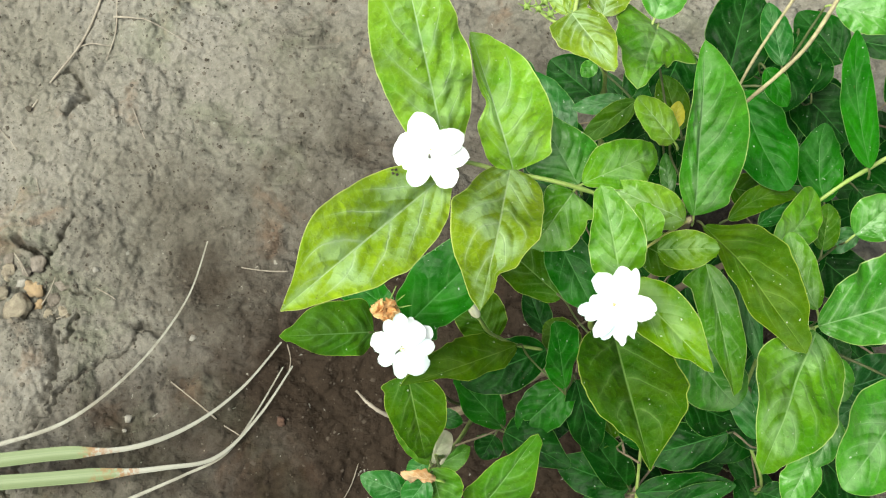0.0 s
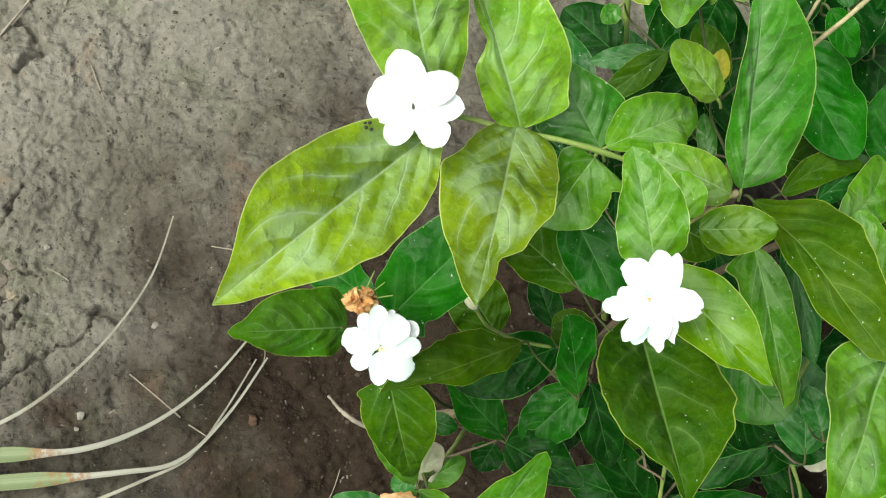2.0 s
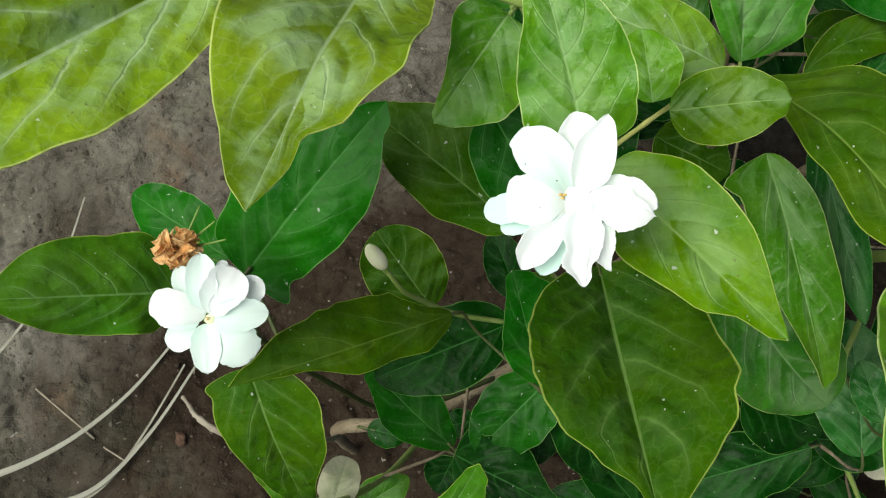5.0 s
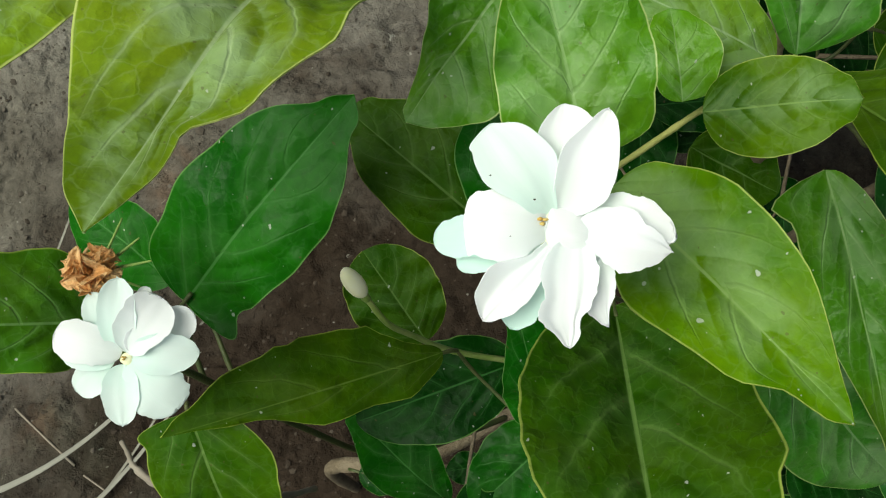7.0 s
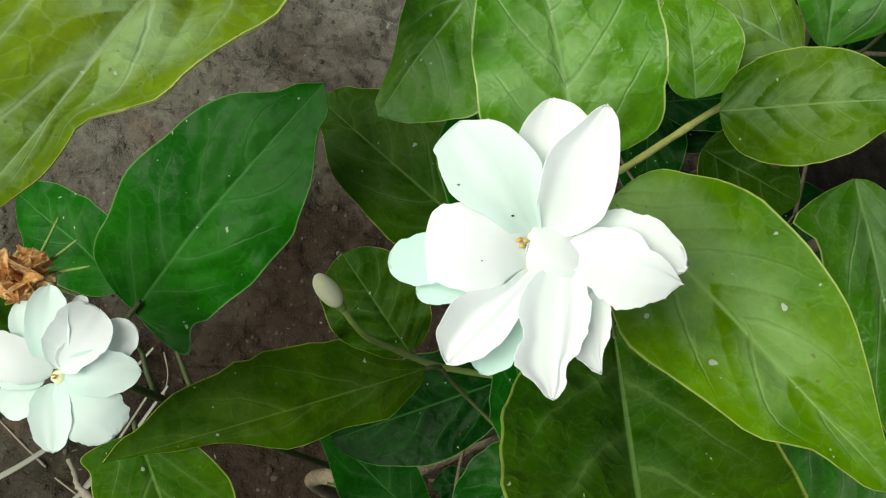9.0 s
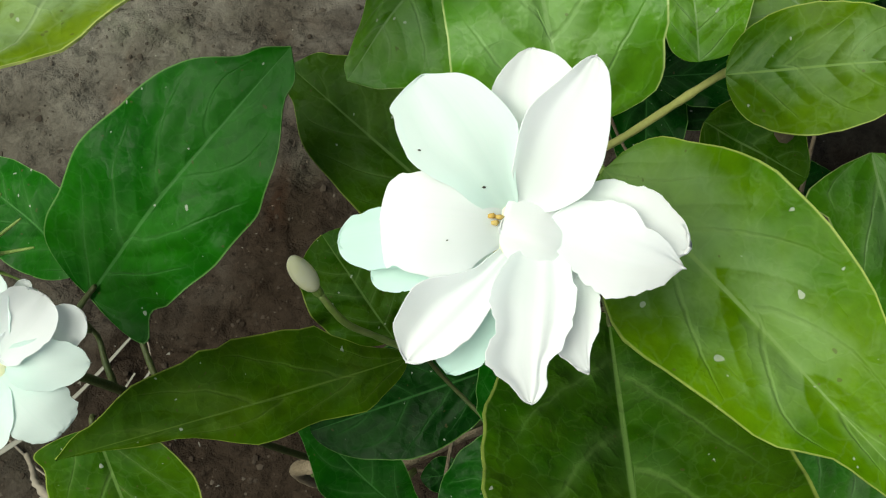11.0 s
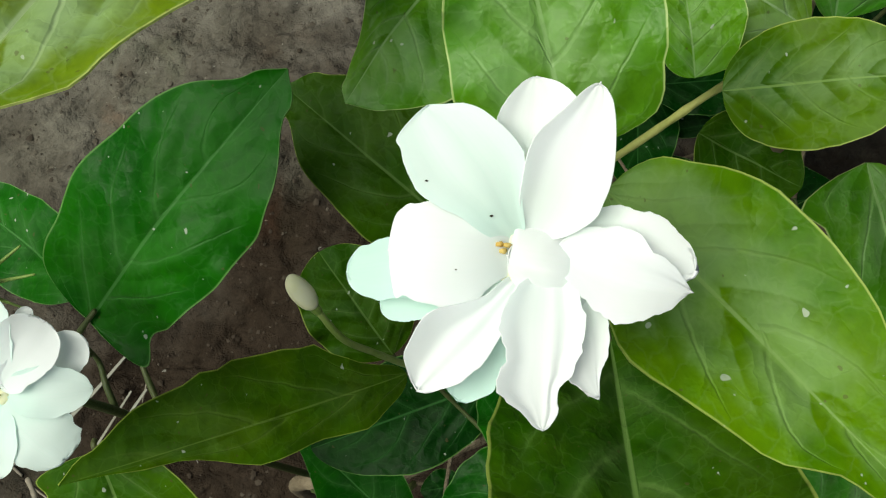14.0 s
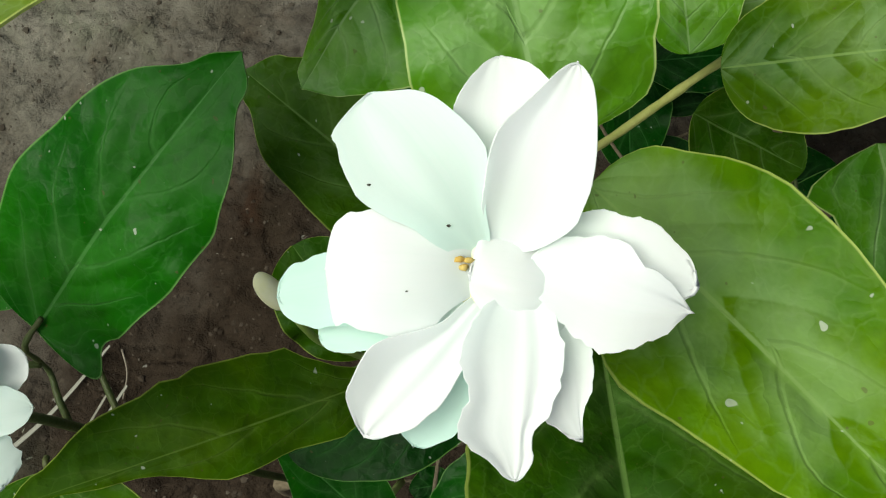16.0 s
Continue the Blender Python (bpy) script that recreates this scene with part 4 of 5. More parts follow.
leaf("spring", (0.0869, 0.1300, 0.447), (0.0773, 0.1682, 0.464), 0.0270, seed=8, arch=0.05, fold=0.1, edges=((.166, .261, .289, .285, .277, .265, .237, .199, .157, .137, .105, .060), (.223, .287, .297, .328, .339, .334, .316, .286, .245, .189, .135, .078)))
leaf("lime_lit", (0.131, 0.175, 0.385), (0.089, 0.187, 0.405), 0.0213, seed=9, arch=.12, a=.5, b=.6, petiole=False)
leaf("spring", (0.1087, 0.1596, 0.400), (0.1063, 0.1787, 0.405), 0.0151, seed=10, arch=.06, petiole=False, edges=((.142, .222, .256, .265, .264, .282, .291, .291, .281, .260, .209, .120), (.268, .369, .377, .412, .448, .467, .460, .436, .396, .317, .214, .118)))
leaf("golden", (0.1107, 0.1519, 0.413), (0.1387, 0.1495, 0.424), 0.0194, seed=11, arch=.05, petiole=False, edges=((.141, .214, .254, .284, .303, .310, .309, .297, .273, .224, .160, .089), (.146, .230, .280, .309, .328, .333, .325, .305, .275, .222, .152, .084)))
leaf("mid", (0.1371, 0.1790, 0.380), (0.1289, 0.2399, 0.462), 0.0340, seed=12, arch=.02, edges=((.037, .064, .087, .096, .082, .079, .077, .068, .057, .044, .029, .015), (.147, .174, .201, .209, .226, .236, .235, .221, .191, .147, .092, .034)))
leaf("moss", (0.1423, 0.1746, 0.378), (0.1740, 0.0972, 0.431), 0.0342, seed=13, wav=0.05, arch=.08, edges=((.051, .105, .187, .214, .227, .227, .217, .200, .174, .133, .076, .040), (.018, .029, .037, .055, .075, .095, .089, .106, .118, .089, .060, .033)))
leaf("mid", (0.136, 0.132, 0.335), (0.175, 0.091, 0.294), 0.0385, seed=14, arch=.06, a=.5, b=.5, bend=.05)
leaf("spring", (0.1467, 0.1579, 0.360), (0.1659, 0.0920, 0.325), 0.0256, seed=15, arch=.05, fold=.25, petiole=False, edges=((.062, .099, .122, .132, .136, .139, .142, .138, .116, .093, .068, .037), (.190, .161, .154, .146, .133, .128, .118, .097, .073, .047, .019, .007)))
leaf("teal", (0.164, 0.165, 0.352), (0.179, 0.111, 0.330), 0.0152, seed=16, arch=.02, a=.5, b=.7)
leaf("golden", (0.0915, 0.1285, 0.437), (0.1276, 0.0867, 0.444), 0.0259, seed=17, arch=0.08, fold=0.42, edges=((.119, .163, .204, .225, .236, .237, .226, .205, .165, .110, .057, .020), (.063, .106, .164, .208, .229, .215, .193, .175, .146, .077, .055, .029)))
leaf("olive", (0.0961, 0.1268, 0.352), (0.1031, 0.0458, 0.410), 0.0516, seed=18, wav=0.025, arch=0, fold=0.45, edges=((.110, .150, .176, .195, .212, .227, .239, .248, .252, .253, .258, .265, .267, .266, .241, .238, .228, .186, .154, .112, .070, .030), (.082, .114, .148, .180, .203, .220, .234, .245, .248, .250, .249, .248, .236, .230, .207, .188, .132, .107, .044, .026, .024, .017)))
leaf("spring", (0.1847, 0.1110, 0.410), (0.1458, 0.0417, 0.443), 0.0463, seed=19, arch=.03, edges=((.171, .244, .260, .274, .280, .281, .272, .249, .213, .148, .082, .038), (.051, .107, .193, .238, .255, .257, .246, .217, .166, .110, .065, .036)))
leaf("mid", (0.1905, 0.1165, 0.400), (0.2526, 0.1350, 0.390), 0.0432, seed=20, arch=.04, edges=((.108, .188, .258, .303, .339, .373, .395, .403, .396, .365, .294, .167), (.080, .129, .179, .221, .242, .255, .254, .242, .221, .191, .146, .083)))
leaf("mid", (0.243, 0.088, 0.380), (0.195, 0.038, 0.400), 0.0439, seed=21, arch=.03, a=.5, b=.6)
leaf("deep", (0.223, 0.202, 0.330), (0.222, 0.244, 0.345), 0.0268, seed=22, arch=.02, bend=-.08)
leaf("deep", (0.239, 0.212, 0.360), (0.224, 0.275, 0.400), 0.0199, seed=23, bend=-.05, a=.6, b=.7)
leaf("mid", (0.222, 0.299, 0.380), (0.258, 0.287, 0.380), 0.0231, seed=24)
leaf("young", (0.0713, 0.2721, 0.425), (0.0886, 0.2319, 0.445), 0.0333, seed=25, arch=.03, edges=((.121, .189, .227, .247, .258, .259, .240, .212, .178, .130, .079, .043), (.235, .300, .320, .323, .314, .288, .250, .204, .153, .115, .088, .050)))
leaf("spring", (0.1207, 0.2801, 0.395), (0.1014, 0.2287, 0.432), 0.0575, seed=26, edges=((.270, .370, .400, .330, .222, .194, .159, .119, .095, .071, .051, .029), (.291, .310, .339, .346, .328, .307, .285, .254, .218, .184, .135, .075)))
leaf("young", (0.069, 0.274, 0.420), (0.063, 0.294, 0.420), 0.0127, seed=27)
leaf("young", (0.070, 0.274, 0.420), (0.079, 0.291, 0.420), 0.0133, seed=28)
leaf("young", (0.089, 0.278, 0.410), (0.096, 0.306, 0.410), 0.0247, seed=29)
leaf("mid", (0.118, 0.282, 0.400), (0.131, 0.315, 0.400), 0.0257, seed=30)
leaf("lime_lit", (0.130, 0.222, 0.375), (0.107, 0.237, 0.400), 0.0184, seed=31, a=.45, b=.6, wav=.08)
leaf("yellow", (0.131, 0.231, 0.370), (0.135, 0.247, 0.370), 0.0092, seed=32)
leaf("teal", (0.121, 0.280, 0.290), (0.087, 0.279, 0.280), 0.0126, seed=33)
leaf("olive", (0.124, 0.276, 0.300), (0.093, 0.258, 0.280), 0.0160, seed=34)
leaf("mature_shaded", (0.144, 0.278, 0.280), (0.107, 0.276, 0.240), 0.0217, seed=35)
leaf("deep", (0.174, 0.261, 0.350), (0.194, 0.200, 0.357), 0.0381, seed=36, a=.55, b=.6, bend=.04)
leaf("mature_shaded", (0.179, 0.286, 0.300), (0.196, 0.349, 0.310), 0.0415, seed=37)
leaf("mature_shaded", (0.233, 0.330, 0.280), (0.214, 0.276, 0.280), 0.0392, seed=38)
leaf("teal", (0.192, 0.267, 0.372), (0.188, 0.306, 0.370), 0.0174, seed=39)
leaf("deep", (0.180, 0.261, 0.382), (0.193, 0.243, 0.372), 0.0146, seed=40)
leaf("mature_shaded", (0.238, 0.289, 0.280), (0.236, 0.326, 0.280), 0.0314, seed=41)
leaf("mature_shaded", (0.237, 0.301, 0.260), (0.268, 0.268, 0.250), 0.0384, seed=42)
leaf("mature_shaded", (0.282, 0.337, 0.220), (0.254, 0.375, 0.220), 0.0352, seed=43)
leaf("spring", (0.180, 0.166, 0.370), (0.214, 0.205, 0.340), 0.0233, seed=44, a=.6, b=.5, bend=.08)
leaf("teal", (0.179, 0.183, 0.350), (0.211, 0.211, 0.330), 0.0145, seed=45)
leaf("olive", (0.160, 0.183, 0.360), (0.205, 0.203, 0.340), 0.0142, seed=46, bend=-.1)
leaf("olive", (0.173, 0.214, 0.320), (0.201, 0.214, 0.300), 0.0232, seed=47)
leaf("olive", (0.216, 0.171, 0.340), (0.222, 0.198, 0.340), 0.0163, seed=48)
leaf("teal", (0.241, 0.184, 0.330), (0.221, 0.177, 0.320), 0.0141, seed=49)
leaf("spring", (0.199, 0.130, 0.375), (0.185, 0.169, 0.383), 0.0186, seed=50, a=.55, b=.5, bend=-.04)
leaf("mid", (0.235, 0.180, 0.340), (0.257, 0.198, 0.350), 0.0261, seed=51)
leaf("mature_shaded", (0.271, 0.237, 0.250), (0.293, 0.204, 0.250), 0.0288, seed=52)
leaf("deep", (-0.0116, 0.1277, 0.352), (0.0357, 0.1689, 0.385), 0.0365, seed=53, arch=.02, edges=((.161, .222, .241, .264, .277, .277, .262, .245, .215, .164, .079, .034), (.210, .183, .207, .214, .231, .239, .235, .223, .194, .143, .082, .045)))
leaf("fresh", (-0.0298, 0.1212, 0.360), (-0.0738, 0.1114, 0.400), 0.0293, seed=54, arch=.02, edges=((.125, .184, .188, .189, .190, .185, .176, .163, .130, .094, .049, .028), (.169, .264, .297, .296, .282, .284, .275, .259, .229, .167, .079, .034)))
leaf("deep", (-0.021, 0.139, 0.330), (-0.058, 0.166, 0.319), 0.0216, seed=55, a=.5, b=.55)
leaf("moss", (0.0489, 0.1262, 0.293), (-0.0165, 0.0948, 0.345), 0.0247, seed=56, wav=0.09, arch=.05, edges=((.049, .080, .103, .097, .094, .102, .095, .056, .029, .022, .009, .003), (.035, .056, .090, .141, .161, .174, .167, .157, .143, .127, .063, .027)))
leaf("mature_shaded", (0.070, 0.131, 0.250), (0.017, 0.111, 0.250), 0.0329, seed=57, a=.5, b=.6)
leaf("olive", (0.039, 0.139, 0.245), (0.019, 0.166, 0.262), 0.0320, seed=58, a=.5, b=.5)
leaf("olive", (-0.0130, 0.1021, 0.335), (-0.0037, 0.0616, 0.280), 0.0337, seed=59, arch=.05, edges=((.129, .205, .250, .261, .253, .239, .220, .184, .142, .099, .075, .043), (.195, .207, .229, .227, .214, .195, .178, .154, .129, .102, .069, .038)))
leaf("fresh", (-0.020, 0.087, 0.300), (-0.002, 0.059, 0.275), 0.0161, seed=60)
leaf("deep", (0.0452, 0.0864, 0.217), (0.0141, 0.1152, 0.250), 0.0247, seed=61, wav=0.05, edges=((.069, .110, .138, .170, .205, .224, .224, .215, .173, .127, .088, .050), (.068, .109, .136, .168, .202, .231, .236, .223, .200, .159, .113, .064)))
leaf("deep", (0.0796, 0.1057, 0.265), (0.0705, 0.1381, 0.306), 0.0227, seed=62, edges=((.076, .122, .155, .180, .196, .185, .168, .141, .110, .082, .062, .035), (.045, .072, .090, .111, .143, .173, .196, .212, .230, .231, .144, .078)))
leaf("deep", (0.086, 0.113, 0.235), (0.054, 0.085, 0.220), 0.0300, seed=63, a=.55, b=.6)
leaf("mature_shaded", (0.090, 0.108, 0.200), (0.073, 0.081, 0.190), 0.0193, seed=64)
leaf("mature_shaded", (0.0456, 0.0842, 0.215), (0.0859, 0.0614, 0.227), 0.0292, seed=65, edges=((.235, .300, .273, .309, .334, .347, .316, .275, .225, .166, .106, .060), (.140, .215, .252, .264, .258, .241, .215, .183, .149, .114, .080, .045)))
leaf("fresh", (0.0266, 0.0335, 0.255), (0.0578, 0.0713, 0.324), 0.0327, seed=66, wav=0.05, edges=((.099, .155, .172, .171, .163, .149, .129, .103, .075, .049, .034, .020), (.092, .147, .183, .202, .213, .214, .204, .172, .136, .103, .069, .039)))
leaf("mature_shaded", (0.138, 0.050, 0.150), (0.202, 0.054, 0.170), 0.0240, seed=67, wav=.08)
leaf("mature_shaded", (0.154, 0.040, 0.160), (0.198, 0.054, 0.175), 0.0169, seed=68)
leaf("mature_shaded", (0.133, 0.054, 0.150), (0.095, 0.094, 0.200), 0.0254, seed=69, fold=.3)
leaf("mature_shaded", (0.135, 0.054, 0.140), (0.085, 0.072, 0.140), 0.0312, seed=70)
leaf("mature_shaded", (0.089, 0.114, 0.240), (0.104, 0.073, 0.200), 0.0250, seed=71)
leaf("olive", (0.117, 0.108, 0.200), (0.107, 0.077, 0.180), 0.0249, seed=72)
leaf("fresh", (-0.000, 0.064, 0.180), (0.024, 0.078, 0.184), 0.0173, seed=73)
leaf("pale", (-0.001, 0.063, 0.240), (0.008, 0.080, 0.262), 0.0153, seed=74, a=.45, b=.4)
leaf("fresh", (-0.000, 0.056, 0.290), (0.006, 0.032, 0.280), 0.0296, seed=75, a=.42, b=.5)
leaf("brown", (0.0021, 0.0489, 0.298), (-0.0176, 0.0525, 0.301), 0.0058, seed=76, wav=.5, a=.22, b=.20, arch=.10, lop=.3, fold=.5)
leaf("teal", (-0.014, 0.042, 0.275), (-0.041, 0.052, 0.285), 0.0180, seed=77)
leaf("teal", (-0.003, 0.050, 0.296), (-0.015, 0.034, 0.290), 0.0179, seed=78)
leaf("mature_shaded", (0.002, 0.103, 0.150), (0.020, 0.098, 0.150), 0.0137, seed=79)
leaf("mature_shaded", (0.052, 0.109, 0.120), (0.035, 0.106, 0.120), 0.0144, seed=80)
leaf("mature_shaded", (0.042, 0.089, 0.150), (0.033, 0.074, 0.140), 0.0208, seed=81)
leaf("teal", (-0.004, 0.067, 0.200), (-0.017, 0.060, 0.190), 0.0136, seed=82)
leaf("mature_shaded", (0.191, 0.085, 0.200), (0.138, 0.072, 0.180), 0.0316, seed=83)
leaf("mature_shaded", (0.197, 0.091, 0.180), (0.236, 0.086, 0.180), 0.0252, seed=84)
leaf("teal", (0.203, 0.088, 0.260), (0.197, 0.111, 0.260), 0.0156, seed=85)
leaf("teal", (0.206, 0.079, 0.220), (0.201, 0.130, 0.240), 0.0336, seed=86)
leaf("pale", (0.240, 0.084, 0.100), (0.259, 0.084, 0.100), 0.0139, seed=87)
leaf("mature_shaded", (0.161, 0.103, 0.220), (0.197, 0.092, 0.200), 0.0321, seed=88)
leaf("mature_shaded", (0.231, 0.052, 0.120), (0.260, 0.043, 0.120), 0.0242, seed=89)
leaf("mature_shaded", (0.123, 0.080, 0.200), (0.152, 0.107, 0.200), 0.0381, seed=90)
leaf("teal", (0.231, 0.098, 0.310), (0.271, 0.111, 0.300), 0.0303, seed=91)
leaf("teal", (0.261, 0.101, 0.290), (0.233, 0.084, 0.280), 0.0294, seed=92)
leaf("mid", (0.212, 0.107, 0.360), (0.221, 0.087, 0.340), 0.0137, seed=93)
leaf("mid", (0.210, 0.061, 0.310), (0.197, 0.035, 0.300), 0.0225, seed=94)
leaf("mature_shaded", (0.219, 0.070, 0.280), (0.259, 0.036, 0.250), 0.0298, seed=95)
leaf("mid", (0.215, 0.079, 0.340), (0.205, 0.053, 0.330), 0.0180, seed=96)
leaf("teal", (0.207, 0.118, 0.370), (0.223, 0.104, 0.340), 0.0131, seed=97)
leaf("olive", (0.253, 0.087, 0.270), (0.244, 0.056, 0.250), 0.0202, seed=98)
leaf("mature_shaded", (0.289, 0.088, 0.200), (0.261, 0.110, 0.200), 0.0294, seed=99)
leaf("mature_shaded", (0.114, 0.318, 0.200), (0.082, 0.348, 0.200), 0.0377, seed=100)
leaf("teal", (0.089, 0.268, 0.250), (0.064, 0.317, 0.250), 0.0273, seed=101)
leaf("mid", (0.100, 0.301, 0.300), (0.091, 0.292, 0.300), 0.0104, seed=102)
leaf("mid", (0.133, 0.203, 0.340), (0.132, 0.228, 0.340), 0.0095, seed=103)
leaf("mature_shaded", (0.165, 0.332, 0.250), (0.147, 0.295, 0.250), 0.0334, seed=104)
leaf("mature_shaded", (0.154, 0.259, 0.220), (0.118, 0.300, 0.220), 0.0419, seed=105)
leaf("olive", (0.150, 0.257, 0.300), (0.141, 0.293, 0.300), 0.0206, seed=106)
leaf("mature_shaded", (0.181, 0.259, 0.220), (0.157, 0.344, 0.250), 0.0377, seed=107)
leaf("olive", (0.121, 0.183, 0.310), (0.147, 0.172, 0.300), 0.0256, seed=108, petiole=False)
leaf("mature_shaded", (0.074, 0.151, 0.200), (0.063, 0.183, 0.200), 0.0186, seed=109)
leaf("olive", (0.089, 0.131, 0.250), (0.072, 0.155, 0.220), 0.0236, seed=110)
leaf("olive", (0.0719, 0.1452, 0.335), (0.0279, 0.1796, 0.352), 0.0324, seed=111, arch=.04, edges=((.096, .145, .169, .199, .230, .231, .223, .216, .196, .161, .094, .050), (.098, .158, .214, .261, .304, .324, .317, .301, .263, .209, .136, .070)))
leaf("deep", (0.065, 0.170, 0.375), (0.084, 0.132, 0.370), 0.0268, seed=112, a=.5, b=.55)


# dark droppings on the large leaf beside the upper flower
host = next(o for o in shrub.children if o.name == "leaf")
at_host = whole(host)
tops = [at_host @ v.co for v in host.data.vertices]
for i, (x, y, r) in enumerate(((-0.0158, 0.1691, 0.0006), (-0.0143, 0.1697, 0.0007), (-0.0155, 0.1678, 0.0007), (-0.0137, 0.1676, 0.0007))):
    spot = max((q for q in tops if math.hypot(q.x - x, q.y - y) < 0.003), key=lambda q: q.z, default=None)
    if spot is not None:
        v, f = lump(r, i + 40, (1.2, 0.9, 0.7), 0.4, 1)
        part("speck", mesh_of("speck", v, f, FRASS), host, Matrix.Translation((x, y, spot.z + r * 0.2)), "tiny dark speck on the leaf")

# filler leaves deep inside the shrub, colour darkened for its shade
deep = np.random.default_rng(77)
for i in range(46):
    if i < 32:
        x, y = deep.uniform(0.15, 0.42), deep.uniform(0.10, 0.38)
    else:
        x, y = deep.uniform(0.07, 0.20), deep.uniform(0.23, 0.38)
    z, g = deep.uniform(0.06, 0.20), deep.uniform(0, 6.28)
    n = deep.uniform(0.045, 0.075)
    leaf("mature_shaded", (x, y, z), (x + n * math.cos(g), y + n * math.sin(g), z + deep.uniform(-0.015, 0.015)), n * deep.uniform(0.45, 0.58), seed=300 + i)

# more low filler leaves in the same shade-darkened colour
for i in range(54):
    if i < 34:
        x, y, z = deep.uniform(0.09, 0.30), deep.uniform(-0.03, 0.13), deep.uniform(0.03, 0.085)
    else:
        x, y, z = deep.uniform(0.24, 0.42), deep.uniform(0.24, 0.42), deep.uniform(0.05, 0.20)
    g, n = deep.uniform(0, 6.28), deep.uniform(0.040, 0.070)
    leaf("mature_shaded", (x, y, z), (x + n * math.cos(g), y + n * math.sin(g), z + deep.uniform(-0.012, 0.012)), n * deep.uniform(0.45, 0.60), seed=400 + i)

# twigs that carry the leaves
for i, foot in enumerate(sorted(LEAF_FEET, key=lambda q: (round(q.z, 4), q.x))):
    near = min((q - foot).length for q in STEM_PATHS)
    if near < 0.013:
        continue
    lower = [q for q in STEM_PATHS if q.z < foot.z - 0.012] or STEM_PATHS
    join = min(lower, key=lambda q: (q - foot).length + 0.3 * abs(q.x - 0.13))
    way = join - foot
    first = foot + Vector((way.x * 0.18, way.y * 0.18, way.z * 0.40 - 0.004))
    second = foot + Vector((way.x * 0.6, way.y * 0.6, way.z * 0.78))
    tube("stem", [foot, first, second, join], 0.0005, 0.0009, DARK_STEM if foot.z > 0.25 else BARK, shrub, "thin leafy twig", 100 + i, 6, 0.06, 1.0, 4)

# ---- soil ----
def crack_depth(x, y, line, width):
    best = 9.0
    for (ax, ay), (bx, by) in zip(line[:-1], line[1:]):
        dx, dy = bx - ax, by - ay
        t = max(0.0, min(1.0, ((x - ax) * dx + (y - ay) * dy) / (dx * dx + dy * dy)))
        best = min(best, math.hypot(x - ax - t * dx, y - ay - t * dy))
    return math.exp(-(best / width) ** 2)


CRACKS = [
    ([(-0.330, 0.108), (-0.3105, 0.1394), (-0.292, 0.1561), (-0.2811, 0.1654), (-0.2649, 0.173), (-0.2493, 0.1883)], 0.0009, 0.009),
    ([(-0.3044, 0.2053), (-0.3066, 0.1916), (-0.3141, 0.1814)], 0.0012, 0.013),
    ([(-0.3287, 0.2611), (-0.3187, 0.2735), (-0.316, 0.2825), (-0.3107, 0.2915)], 0.0011, 0.011),
    ([(-0.3152, 0.233), (-0.3027, 0.2261), (-0.2941, 0.2243)], 0.0011, 0.010),
    ([(-0.361, 0.2695), (-0.345, 0.2655), (-0.330, 0.2615)], 0.0018, 0.020),
    ([(-0.2497, 0.1951), (-0.2396, 0.1934), (-0.231, 0.1917)], 0.0034, 0.012),
    ([(-0.330, 0.43), (-0.315, 0.42), (-0.310, 0.40), (-0.322, 0.385)], 0.0035, 0.011),
]
# the rim of the broken-up hollow in the crust: y, x
RIM_Y = (0.06, 0.10, 0.1378, 0.1478, 0.1611, 0.1746, 0.1916, 0.2036, 0.2087, 0.2156, 0.233, 0.247, 0.2602)
RIM_X = (-0.345, -0.332, -0.3195, -0.3154, -0.3127, -0.316, -0.3209, -0.3236, -0.3131, -0.3103, -0.3143, -0.3258, -0.3291)


def hollow(x, y):
    inside = np.interp(y, RIM_Y, RIM_X) - x
    top = 0.2753 - (x + 0.3755) * 0.33 - y
    d = min(inside, top)
    if d < -0.004:
        return 0.0
    edge = max(0.0, min(1.0, d / 0.003 + 0.5))
    if y > 0.205:
        depth = 0.020
    else:
        depth = 0.024 * math.exp(-max(d, 0) / 0.011) + 0.003
    return edge * depth


def soil_height(x, y):
    p = Vector((x, y, 0))
    h = 0.016 * noise.noise(p * 5.5) + 0.010 * noise.noise(p * 14 + Vector((3, 1, 0)))
    h += 0.0045 * noise.noise(p * 38) + 0.0034 * noise.noise(p * 80) + 0.0024 * noise.noise(p * 210)
    h += 0.004 * max(0.0, noise.noise(p * 60 + Vector((9, 2, 0)))) ** 0.7
    if -0.5 < x < 0.45 and 0.0 < y < 0.6:
        near = noise.voronoi(p * 22 + 0.35 * Vector((noise.noise(p * 60), noise.noise(p * 60 + Vector((7, 0, 0))), 0)))[0]
        h -= 0.0055 * max(0.0, 1 - (near[1] - near[0]) / 0.07) * max(0.0, 0.4 + noise.noise(p * 6 + Vector((2, 8, 0))))
    if -0.5 < x < -0.2 and 0.0 < y < 0.5:
        wx, wy = x + 0.004 * noise.noise(p * 60) + 0.004 * noise.noise(p * 140), y + 0.004 * noise.noise(p * 60 + Vector((5, 5, 5))) + 0.004 * noise.noise(p * 140 + Vector((5, 5, 5)))
        for line, w, d in CRACKS:
            h -= d * crack_depth(wx, wy, line, w)
        h -= hollow(x + 0.006 * noise.noise(p * 90) + 0.004 * noise.noise(p * 200), y + 0.006 * noise.noise(p * 90 + Vector((5, 5, 5))))
    return h * max(0.0, min(1.0, 1.9 - math.hypot(x, y - 0.25) / 0.8))


